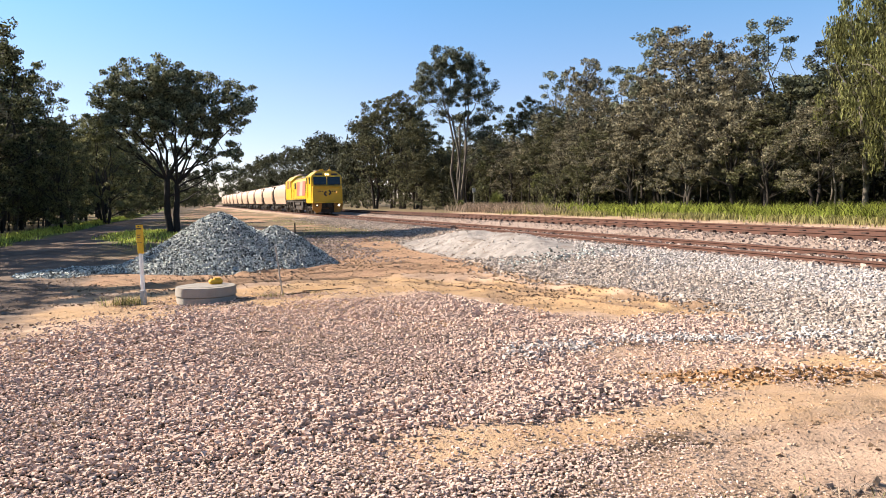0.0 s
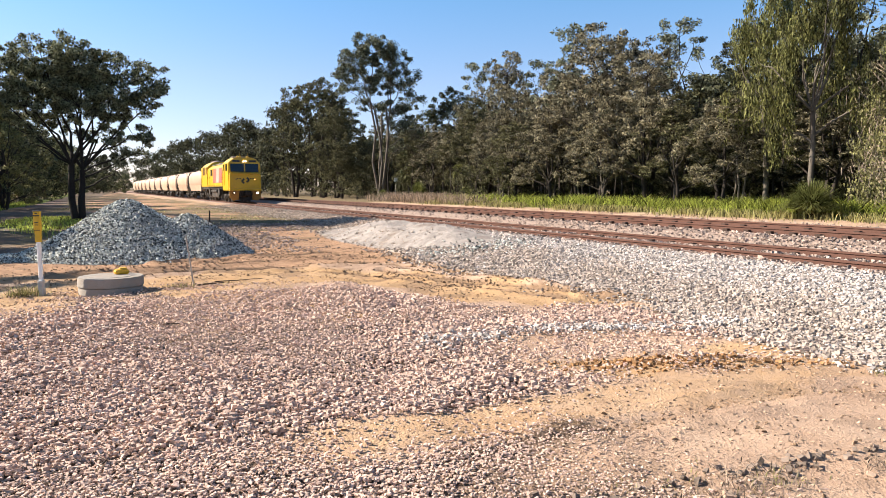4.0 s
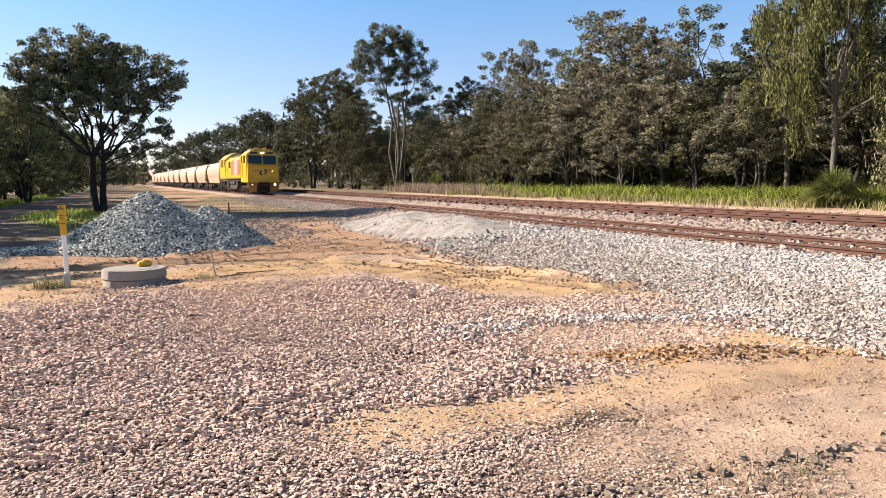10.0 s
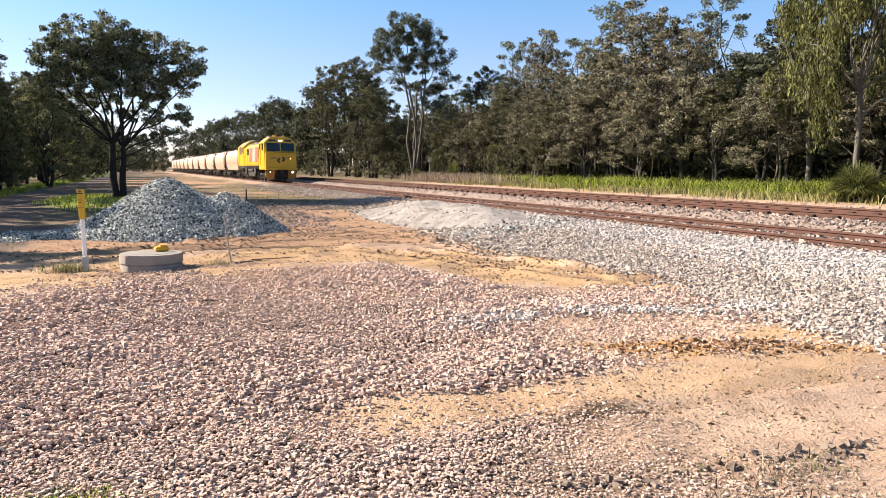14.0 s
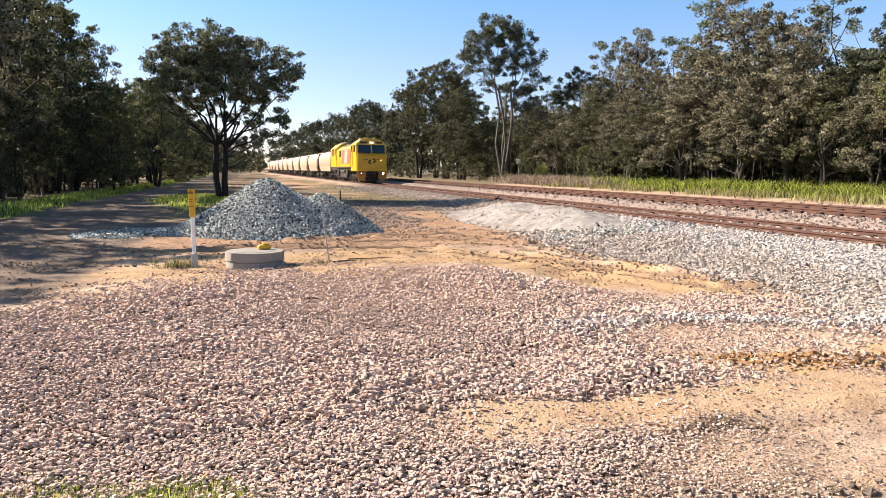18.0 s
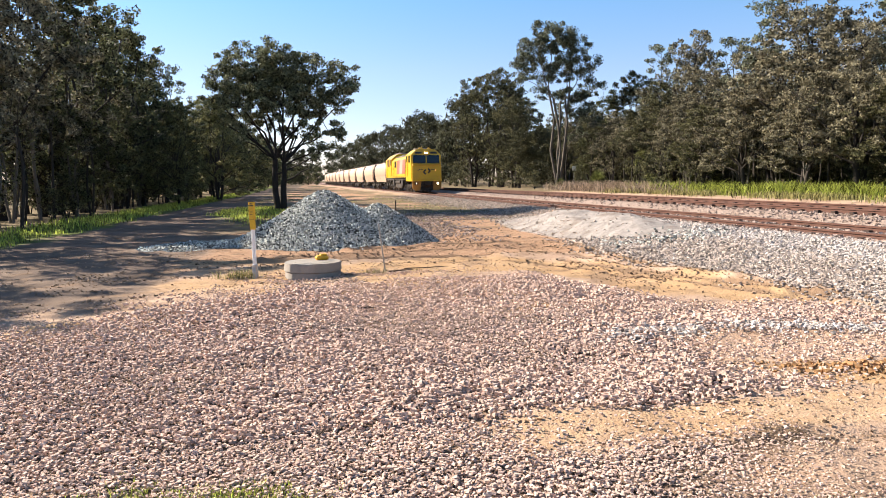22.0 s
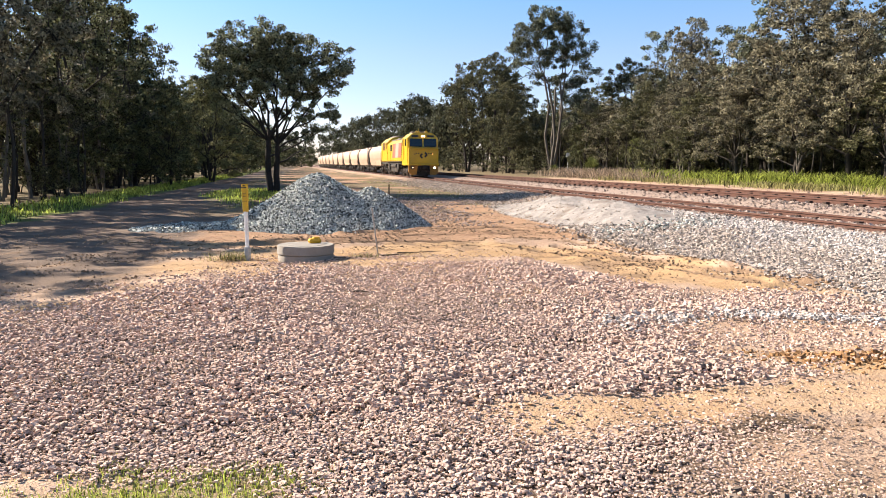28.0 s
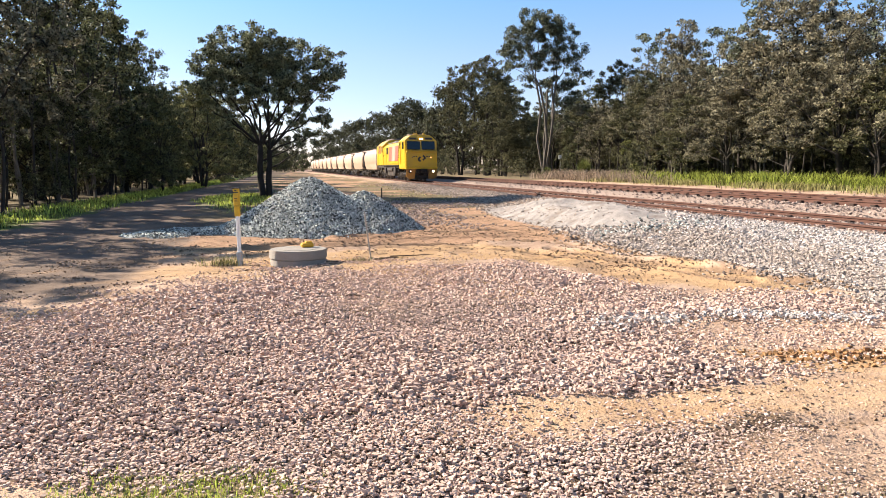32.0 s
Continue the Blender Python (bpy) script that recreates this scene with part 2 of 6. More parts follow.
def tube(bm, a, b, r1, r2=None, seg=10, caps=True):
    a, b = Vector(a), Vector(b)
    d = b - a
    m = Matrix.Translation((a + b) / 2) @ d.to_track_quat("Z", "Y").to_matrix().to_4x4()
    return bmesh.ops.create_cone(bm, cap_ends=caps, segments=seg, radius1=r1, radius2=r1 if r2 is None else r2, depth=d.length, matrix=m)["verts"]


def prism(bm, outline, y0, y1):
    """A profile in x, z drawn out along y."""
    a = [bm.verts.new((x, y0, z)) for x, z in outline]
    b = [bm.verts.new((x, y1, z)) for x, z in outline]
    k = len(outline)
    for i in range(k):
        bm.faces.new((a[i], a[(i + 1) % k], b[(i + 1) % k], b[i]))
    bm.faces.new(a[::-1])
    bm.faces.new(b)
    bmesh.ops.recalc_face_normals(bm, faces=bm.faces[:])


def solid(name, boxes, material, parent, label="", bevel=0.0):
    bm = bmesh.new()
    for c, s in boxes:
        box(bm, c, s, bevel)
    return part(name, bm, material, parent, label)


def lattice(ix, iy, seed):
    h = (ix.astype(np.int64) * 374761393 + iy.astype(np.int64) * 668265263 + seed * 974711) & 0x7FFFFFFF
    h = (h ^ (h >> 13)) * 1274126177 & 0x7FFFFFFF
    return ((h ^ (h >> 16)) & 0xFFFF) / 65535.0


def vnoise(x, y, size, seed=0):
    """Smooth noise from 0 to 1 with features of that size."""
    x, y = np.asarray(x, float) / size, np.asarray(y, float) / size
    ix, iy = np.floor(x), np.floor(y)
    fx, fy = x - ix, y - iy
    fx, fy = fx * fx * (3 - 2 * fx), fy * fy * (3 - 2 * fy)
    a, b = lattice(ix, iy, seed), lattice(ix + 1, iy, seed)
    c, d = lattice(ix, iy + 1, seed), lattice(ix + 1, iy + 1, seed)
    return (a * (1 - fx) + b * fx) * (1 - fy) + (c * (1 - fx) + d * fx) * fy


def fbm(x, y, size, seed=0):
    return (vnoise(x, y, size, seed) * 0.5 + vnoise(x, y, size / 2.1, seed + 7) * 0.3 + vnoise(x, y, size / 4.3, seed + 13) * 0.2)


def sstep(a, b, v):
    t = np.clip((np.asarray(v, float) - a) / (b - a), 0, 1)
    return t * t * (3 - 2 * t)


def seg_dist(x, y, pts):
    """Distance to a polyline, for ruts and streaks."""
    best = np.full(np.shape(x), 1e9)
    for (x0, y0), (x1, y1) in zip(pts[:-1], pts[1:]):
        dx, dy = x1 - x0, y1 - y0
        t = np.clip(((x - x0) * dx + (y - y0) * dy) / (dx * dx + dy * dy), 0, 1)
        best = np.minimum(best, np.hypot(x - x0 - t * dx, y - y0 - t * dy))
    return best


# ---- the lie of the land ----
RUTS = [[(-0.5, 16.2), (2.4, 16.75), (4.5, 17.3), (6.2, 17.4), (7.0, 16.3)], [(0.4, 15.2), (2.3, 15.75), (4.4, 15.7), (6.2, 15.1), (6.9, 14.3)],
        [(1.5, 17.9), (3.6, 18.6), (6.0, 18.8), (7.6, 17.6)], [(5.7, 14.3), (6.1, 12.8), (6.55, 11.9), (7.05, 10.3), (7.35, 9.3), (7.8, 8.3)],
        [(3.9, 14.7), (5.0, 13.8), (5.6, 12.4), (6.0, 11.2), (6.4, 10.2), (6.9, 9.3)], [(7.05, 16.0), (6.9, 14.2), (7.2, 12.5), (7.45, 10.6), (7.65, 9.3)],
        [(3.1, 4.03), (3.68, 4.04), (4.6, 4.08), (5.58, 4.09), (6.2, 3.9), (7.3, 3.25)]]
ROW = [(2.2, 3.2), (2.8, 3.05), (3.4, 2.98), (4.5, 2.92), (5.2, 2.77), (6.0, 2.58)]
RIDGE = [(4.6, 15.3), (6.0, 14.6), (6.35, 13.0), (6.85, 12.1), (7.35, 10.4), (7.55, 9.5), (7.9, 8.4)]
STREAK = [(3.5, 7.2), (4.5, 7.3), (5.2, 7.2), (6.0, 6.9), (7.4, 6.5)]


def toe_x(y):
    """Foot of the ballast shoulder."""
    return np.interp(y, [0, 5, 6.5, 8, 10.6, 12.5, 14, 16, 18.7, 24], [7.1, 6.9, 6.95, 7.4, 7.45, 7.2, 6.95, 7.1, 7.6, 8.4]) + 0.3 * (vnoise(y, np.zeros_like(y), 1.7, 5) - 0.5)


def mound(x, y):
    """Heap of crusher dust against the track."""
    r = np.hypot((x - 8.9 + 0.10 * (y - 21.5)) / 1.75, (y - 21.3) / 6.0)
    return np.clip(1 - r, 0, 1)


def gz(x, y):
    x, y = np.asarray(x, float), np.asarray(y, float)
    g = 0.36 * sstep(19, 33, y) * sstep(-9, -3, x + 0 * y) + 0.2 * sstep(19, 33, y) * (1 - sstep(-9, -3, x + 0 * y))
    t = toe_x(y)
    up = np.clip((x - t) / (10.5 - t), 0, 1)
    g = g + (0.48 - g) * (0.75 * up + 0.25 * up * up * (3 - 2 * up))
    g = g + 0.185 * sstep(13.9, 15.0, x) - 0.03 * sstep(17.9, 18.8, x) + 0.17 * sstep(19.2, 21.8, x) - 0.05 * sstep(13.2, 13.7, x) * (1 - sstep(13.9, 14.4, x))
    m = mound(x, y)
    g = g + (0.5 + 0.34 * (fbm(x, y, 1.3, 67) - 0.5) + 0.12 * (fbm(x, y, 0.4, 69) - 0.5)) * sstep(0, 0.85, m) * (1 - sstep(9.8, 10.7, x))
    near = 1 - sstep(24, 45, np.hypot(x, y))
    low = 1 - sstep(7.2, 8.6, x)
    g = g + near * low * (0.10 * (fbm(x, y, 2.6, 3) - 0.5) + 0.035 * (vnoise(x, y, 0.45, 9) - 0.5))
    bank = np.exp(-((y - 11.6 - 0.32 * (x - 1)) / 1.5) ** 2) * sstep(-4, -1, x) * (1 - sstep(4.0, 5.4, x))
    g = g + 0.06 * bank * near
    g = g + 0.06 * near * low * np.exp(-(seg_dist(x, y, RIDGE) / 0.26) ** 2) * (0.6 + 0.8 * vnoise(x, y, 0.5, 63))
    g = g + 0.07 * near * low * sstep(11, 12.5, y) * sstep(21, 19, y) * (fbm(x * 0.4, y * 1.5, 0.55, 95) - 0.5)
    for k, r in enumerate(RUTS):
        d = seg_dist(x, y, r)
        g = g + near * low * (0.4 if k > 5 else 1.0) * (0.05 * np.exp(-((d - 0.22) / 0.10) ** 2) * (0.5 + vnoise(x, y, 0.3, 49)) - 0.055 * np.exp(-(d / 0.12) ** 2))
    hump = np.exp(-(((x - 5.4) / 0.85) ** 2 + ((y - 5.2 + 0.45 * (x - 5.3)) / 0.22) ** 2))
    g = g + 0.10 * hump * (0.4 + vnoise(x, y, 0.15, 4))
    return g + 0.012 * near * (vnoise(x, y, 0.12, 21) - 0.5)


def gravel_edge(x):
    """Where the thick gravel ends towards the sand."""
    return np.interp(x, [-6, -3.5, -2.6, -1.8, -0.7, 0.6, 2.1, 3.3, 4.3, 4.9, 5.3, 5.8, 6.4, 7.0, 9], [8.6, 9.0, 9.3, 10.2, 11.1, 11.6, 11.8, 12.0, 11.9, 10.2, 9.2, 8.75, 8.5, 8.1, 7.4])


def verge_x(y):
    """Front of the grass verge beside the dirt road."""
    return np.interp(y, [0, 20, 34, 54, 77, 130], [-8.6, -7.5, -5.9, -5.2, -4.5, -3.5])


def gravel_cover(x, y):
    """How thickly pink gravel lies, 0 to 1."""
    w = 0.9 * (fbm(x, y, 1.4, 31) - 0.5)
    edge = gravel_edge(x)
    a = sstep(0.55, -0.45, y - edge + w)
    stray = 0.30 * sstep(2.2, 0.0, y - edge + 1.6 * w) * sstep(0.34, 0.66, fbm(x, y, 0.7, 57)) * sstep(4.6, 2.6, x)
    ring = 0.55 * sstep(1.25, 0.5, np.hypot((x - 0.55) / 1.7, y - 13.1) + w * 0.5) * sstep(0.3, 0.6, fbm(x, y, 0.5, 59))
    a = np.maximum(a, np.maximum(stray, ring))
    right = sstep(7.6, 6.9, y + w * 0.8) * sstep(3.2, 4.6, x)
    mid = np.clip(0.25 + 0.9 * (fbm(x, y, 0.8, 17) - 0.42) * 2.2, 0, 1)
    a = a * (1 - right) + right * mid * 0.6
    tongue = sstep(0.66, 0.26, np.abs(y - 4.62 + 0.03 * (x - 2)) + w * 0.7) * sstep(0.6, 1.8, x + w)
    a = a * (1 - 0.94 * tongue)
    orange = sstep(0.5, 0.2, np.abs(y - 5.75 + 0.12 * (x - 4)) + w * 0.5) * sstep(3.2, 4.4, x)
    a = a * (1 - 0.85 * orange)
    low = sstep(4.4, 3.6, y + 0.8 * w) * sstep(1.3, 4.4, x + 2.4 * w)
    a = a * (1 - 0.8 * low)
    left_grass = sstep(4.55, 4.2, y + 0.35 * (x + 1.5) + w * 0.5) * sstep(0.3, -0.5, x)
    return a * (1 - 0.93 * left_grass) * (1 - 0.4 * sstep(8.0, 9.2, y) * sstep(0.0, -1.6, x))


# ---- ground ----
def spaced(lo, hi, step, far_lo, far_hi, grow=1.16):
    mid = list(np.arange(lo, hi, step))
    out, s, v = [], step, hi
    while v < far_hi:
        out.append(v)
        s *= grow
        v += s
    pre, s, v = [], step * grow, lo - step
    while v > far_lo:
        pre.append(v)
        s *= grow
        v -= s
    return np.array(pre[::-1] + mid + out)


def build_ground():
    xs, ys = spaced(-5.0, 11.0, 0.085, -3500, 3500, 1.11), spaced(1.6, 19.5, 0.085, -3500, 3500, 1.055)
    X, Y = np.meshgrid(xs, ys)
    Z = gz(X, Y)
    nx, ny = len(xs), len(ys)
    me = bpy.data.meshes.new("ground")
    me.vertices.add(nx * ny)
    me.vertices.foreach_set("co", np.stack([X, Y, Z], -1).astype(np.float32).ravel())
    i = (np.arange(ny - 1)[:, None] * nx + np.arange(nx - 1)[None]).ravel()
    q = np.stack([i, i + 1, i + nx + 1, i + nx], -1).ravel()
    nf = len(i)
    me.loops.add(nf * 4)
    me.loops.foreach_set("vertex_index", q.astype(np.int32))
    me.polygons.add(nf)
    me.polygons.foreach_set("loop_start", np.arange(nf, dtype=np.int32) * 4)
    me.update(calc_edges=True)
    x, y = X.ravel(), Y.ravel()
    w = fbm(x, y, 1.6, 41) - 0.5
    toe = toe_x(y)
    sand = sstep(0.35, 0.65, 0.5 + 0.9 * w + 0.6 * np.exp(-(seg_dist(x, y, [(1.2, 13.4), (3.2, 14.2), (4.6, 13.6), (5.4, 12.4), (5.9, 11.2), (6.2, 10.2), (6.7, 9.3), (7.1, 8.7)]) / np.where(y > 12.6, 1.25, 0.75)) ** 2) - 0.16)
    sand = sand * sstep(7.2, 8.2, y) * sstep(18.0, 15.5, y) * sstep(toe + 0.5, toe - 0.4, x)
    sand = np.maximum(sand, 0.8 * sstep(0.6, 0.2, np.abs(y - 5.5 + 0.12 * (x - 4)) + w) * sstep(3.2, 5.0, x) * sstep(8.5, 7.5, x))
    sand = np.maximum(sand, 0.55 * sstep(0.7, 0.2, np.abs(y - 4.62 + 0.03 * (x - 2)) + w) * sstep(0.6, 1.8, x) * sstep(9, 6, x))
    sand = np.maximum(sand, 0.7 * sstep(0.2, 0.6, 0.5 + w) * sstep(9.5, 11, y) * sstep(19, 14.5, y) * sstep(1.5, -0.5, x) * sstep(-6, -3.5, x))
    pale = np.clip(sstep(toe - 0.2, toe + 0.5, x + 0.4 * w) * sstep(11.2, 10.6, x) * sstep(30, 22, y), 0, 1)
    dust = sstep(0.02, 0.2, mound(x, y) + 0.1 * w) * sstep(11.0, 10.4, x)
    grass = sstep(0.5, -0.4, x - verge_x(y) + 1.6 * w) * sstep(5, 14, y + 30) * (0.25 + 0.75 * sstep(-3.4, -2.2, x - verge_x(y)))
    grass = np.maximum(grass, sstep(21.4, 22.4, x + 1.5 * w))
    grass = np.maximum(grass, sstep(1.9, 1.0, np.hypot((x + 1.6) / 1.1, (y - 33.5) / 4.5) + 1.2 * w))
    grass = np.maximum(grass, 0.45 * sstep(4.5, 4.0, y + 0.35 * (x + 1.5) + 1.2 * w) * sstep(0.6, -1.4, x + 2.6 * w))
    track = sstep(10.4, 10.9, x) * sstep(20.5, 19.0, x)
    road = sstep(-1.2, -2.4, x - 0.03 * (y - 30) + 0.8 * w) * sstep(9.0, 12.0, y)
    earth = sstep(14.5, 16.5, y + 1.5 * w) * sstep(toe + 0.3, toe - 0.4, x) * (1 - road)
    for r in RUTS[:6]:
        earth = np.maximum(earth, 0.8 * np.exp(-(seg_dist(x, y, r) / 0.2) ** 2) * (0.3 + 0.6 * sstep(0.35, 0.6, fbm(x, y, 0.6, 19))))
    scrub = sstep(22, 26, y) * sstep(0.40, 0.58, fbm(x, y, 3.4, 29)) * sstep(10.3, 8.5, x) * sstep(-4, -1.5, x)
    scrub = np.maximum(scrub, sstep(-2.2, -3.4, x - verge_x(y) + 1.5 * w))
    scrub = np.maximum(scrub, sstep(18.5, 20.5, x + 1.5 * w) * sstep(48, 60, y))
    mud = np.zeros_like(x)
    for k, r in enumerate(RUTS):
        mud = np.maximum(mud, (0.35 if k > 5 else 1.25) * np.exp(-(seg_dist(x, y, r) / 0.13) ** 2) * (0.6 + 0.8 * sstep(0.35, 0.6, fbm(x, y, 0.8, 19))))
    mud = np.maximum(mud, 0.9 * np.exp(-((x - 7.6) / 0.5) ** 2) * sstep(9, 11, y) * sstep(17.5, 14.5, y) * sstep(0.42, 0.6, fbm(x, y, 0.9, 37)))
    mud = np.maximum(mud, 0.6 * sstep(0.56, 0.70, fbm(x, y, 1.3, 47)) * sstep(19.5, 15, y) * sstep(6.5, 8.0, y) * sstep(toe + 0.4, toe - 0.2, x))
    grass = np.maximum(grass * (1 - 0.75 * sstep(60, 75, y) * sstep(15, 20, x)), 0.0)
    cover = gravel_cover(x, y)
    scrub = np.maximum(scrub, 0.6 * sstep(21, 25, y) * sstep(0.48, 0.62, fbm(x * 0.6, y, 2.4, 73)) * sstep(11, 9.5, x) * sstep(-5, -2, x))
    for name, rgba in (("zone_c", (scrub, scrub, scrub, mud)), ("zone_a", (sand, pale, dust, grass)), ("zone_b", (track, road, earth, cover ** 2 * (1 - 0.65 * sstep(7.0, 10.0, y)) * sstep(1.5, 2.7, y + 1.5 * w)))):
        at = me.attributes.new(name, "FLOAT_COLOR", "POINT")
        at.data.foreach_set("color", np.stack([np.broadcast_to(c, x.shape) for c in rgba], -1).astype(np.float32).ravel())
    m = bpy.data.materials.new("bare_earth_and_grass")
    m.use_nodes = True
    n, l = m.node_tree.nodes, m.node_tree.links
    p = n["Principled BSDF"]
    p.inputs["Roughness"].default_value = 0.95
    p.inputs["Specular IOR Level"].default_value = 0.15
    co = n.new("ShaderNodeTexCoord").outputs["Object"]

    def tex(scale, detail=5.0, rough=0.6):
        t = n.new("ShaderNodeTexNoise")
        t.inputs["Scale"].default_value, t.inputs["Detail"].default_value, t.inputs["Roughness"].default_value = scale, detail, rough
        l.new(co, t.inputs["Vector"])
        return t.outputs["Fac"]

    n1, n2, n3 = tex(0.9), tex(7.0), tex(45.0, 3.0)
    vor = n.new("ShaderNodeTexVoronoi")
    vor.inputs["Scale"].default_value = 16.0
    l.new(co, vor.inputs["Vector"])

    def blend(a, b, fac):
        k = n.new("ShaderNodeMix")
        k.data_type = "RGBA"
        l.new(fac, k.inputs["Factor"])
        for s, v in (("A", a), ("B", b)):
            if isinstance(v, tuple):
                k.inputs[s].default_value = (*v, 1)
            else:
                l.new(v, k.inputs[s])
        return k.outputs["Result"]

    def ramp(src, lo, hi):
        r = n.new("ShaderNodeMapRange")
        r.inputs["From Min"].default_value, r.inputs["From Max"].default_value = lo, hi
        l.new(src, r.inputs["Value"])
        return r.outputs[0]

    def ragged(src):
        """A zone's edge, broken up by the grain."""
        a = n.new("ShaderNodeMath")
        a.operation = "MULTIPLY_ADD"
        l.new(n2, a.inputs[0])
        a.inputs[1].default_value = 0.7
        l.new(src, a.inputs[2])
        return ramp(a.outputs[0], 0.6, 1.1)

    za, zb = n.new("ShaderNodeAttribute"), n.new("ShaderNodeAttribute")
    za.attribute_name, zb.attribute_name = "zone_a", "zone_b"
    sa, sb = n.new("ShaderNodeSeparateColor"), n.new("ShaderNodeSeparateColor")
    l.new(za.outputs["Color"], sa.inputs[0])
    l.new(zb.outputs["Color"], sb.inputs[0])
    g1, g2 = ramp(n1, 0.3, 0.7), ramp(n2, 0.3, 0.7)
    stone = ramp(vor.outputs["Distance"], 0.0, 0.6)
    dirt = blend(blend((0.318, 0.211, 0.144), (0.444, 0.315, 0.226), g1), (0.474, 0.348, 0.266), ramp(n3, 0.55, 0.75))
    # earth under the gravel nearly black: shade between the stones put into its colour
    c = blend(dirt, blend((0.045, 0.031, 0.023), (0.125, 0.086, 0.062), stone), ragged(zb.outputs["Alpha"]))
    c = blend(c, blend((0.266, 0.155, 0.096), (0.392, 0.248, 0.152), g2), ragged(sb.outputs["Blue"]))
    c = blend(c, blend((0.35, 0.215, 0.108), (0.435, 0.29, 0.168), g1), ragged(sa.outputs["Red"]))
    # dirt road, its brown lowered so the colour holds part of the tree shade
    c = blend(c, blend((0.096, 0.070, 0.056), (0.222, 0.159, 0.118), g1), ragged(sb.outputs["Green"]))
    c = blend(c, blend((0.178, 0.133, 0.111), (0.326, 0.248, 0.204), stone), sb.outputs["Red"])
    c = blend(c, blend((0.296, 0.244, 0.207), (0.444, 0.392, 0.355), stone), ragged(sa.outputs["Green"]))
    c = blend(c, blend((0.205, 0.182, 0.168), (0.335, 0.30, 0.275), ramp(tex(3.0, 6.0), 0.35, 0.65)), ragged(sa.outputs["Blue"]))
    c = blend(c, blend((0.074, 0.096, 0.018), (0.163, 0.185, 0.044), g2), ragged(za.outputs["Alpha"]))
    zc = n.new("ShaderNodeAttribute")
    zc.attribute_name = "zone_c"
    c = blend(c, blend((0.10, 0.080, 0.042), (0.20, 0.150, 0.088), g2), ragged(zc.outputs["Fac"]))
    c = blend(c, blend((0.163, 0.104, 0.065), (0.266, 0.174, 0.111), g2), ragged(zc.outputs["Alpha"]))
    c = blend(c, (0.148, 0.100, 0.067), ramp(tex(1.702, 5.920, 0.518), 0.54, 0.84))
    c = blend(c, (0.126, 0.081, 0.056), ramp(tex(9.620, 4.440, 0.555), 0.60, 0.86))
    l.new(c, p.inputs["Base Color"])
    hm = n.new("ShaderNodeMath")
    hm.operation = "ADD"
    l.new(n2, hm.inputs[0])
    l.new(n3, hm.inputs[1])
    b = n.new("ShaderNodeBump")
    b.inputs["Strength"].default_value, b.inputs["Distance"].default_value = 0.55, 0.04
    l.new(hm.outputs[0], b.inputs["Height"])
    l.new(b.outputs[0], p.inputs["Normal"])
    me.materials.append(m)
    me.shade_smooth()
    tagged(new("ground", me), "bare sandy ground with gravel, a dirt road and grass verges", "ground", kind="structure")


build_ground()

# ---- loose stones ----
CUB_V = np.array([(-1, -1, -1), (1, -1, -1), (1, 1, -1), (-1, 1, -1), (-1, -1, 1), (1, -1, 1), (1, 1, 1), (-1, 1, 1)]) * 0.66
CUB_F = np.array([(0, 2, 1), (0, 3, 2), (4, 5, 6), (4, 6, 7), (0, 1, 5), (0, 5, 4), (1, 2, 6), (1, 6, 5), (2, 3, 7), (2, 7, 6), (3, 0, 4), (3, 4, 7)])


def chip(n):
    """A flat flake with n corners, wider below than above."""
    a = np.arange(n) * 2 * np.pi / n
    low = np.stack([np.cos(a), np.sin(a), 0 * a - 0.6], -1)
    v = np.concatenate([low, low * (0.96, 0.96, -1)])
    f = [(n, n + i, n + i + 1) for i in range(1, n - 1)]
    for i in range(n):
        j = (i + 1) % n
        f += [(i, j, n + j), (i, n + j, n + i)]
    return v, np.array(f)


def spins(rng, k):
    q = rng.normal(size=(k, 4))
    q /= np.linalg.norm(q, axis=1)[:, None]
    w, x, y, z = q.T
    return np.stack([1 - 2 * (y * y + z * z), 2 * (x * y - z * w), 2 * (x * z + y * w), 2 * (x * y + z * w), 1 - 2 * (x * x + z * z), 2 * (y * z - x * w),
                     2 * (x * z - y * w), 2 * (y * z + x * w), 1 - 2 * (x * x + y * y)], -1).reshape(k, 3, 3)


def lies(rng, k, tilt):
    """Turned about the upright at will, tilted a little."""
    a, b, t = rng.uniform(0, 2 * np.pi, k), rng.uniform(0, 2 * np.pi, k), rng.normal(0, tilt, k)
    ux, uy = np.cos(b), np.sin(b)
    c, s, o = np.cos(t), np.sin(t), np.zeros(k)
    tip = np.stack([c + ux * ux * (1 - c), ux * uy * (1 - c), uy * s, ux * uy * (1 - c), c + uy * uy * (1 - c), -ux * s, -uy * s, ux * s, c], -1).reshape(k, 3, 3)
    spin = np.stack([np.cos(a), -np.sin(a), o, np.sin(a), np.cos(a), o, o, o, o + 1], -1).reshape(k, 3, 3)
    return tip @ spin


def tri_mesh(name, verts, tris):
    me = bpy.data.meshes.new(name)
    me.vertices.add(len(verts))
    me.vertices.foreach_set("co", verts.astype(np.float32).ravel())
    me.loops.add(tris.size)
    me.loops.foreach_set("vertex_index", tris.astype(np.int32).ravel())
    me.polygons.add(len(tris))
    me.polygons.foreach_set("loop_start", np.arange(len(tris), dtype=np.int32) * 3)
    me.update(calc_edges=True)
    me.shade_flat()
    return me


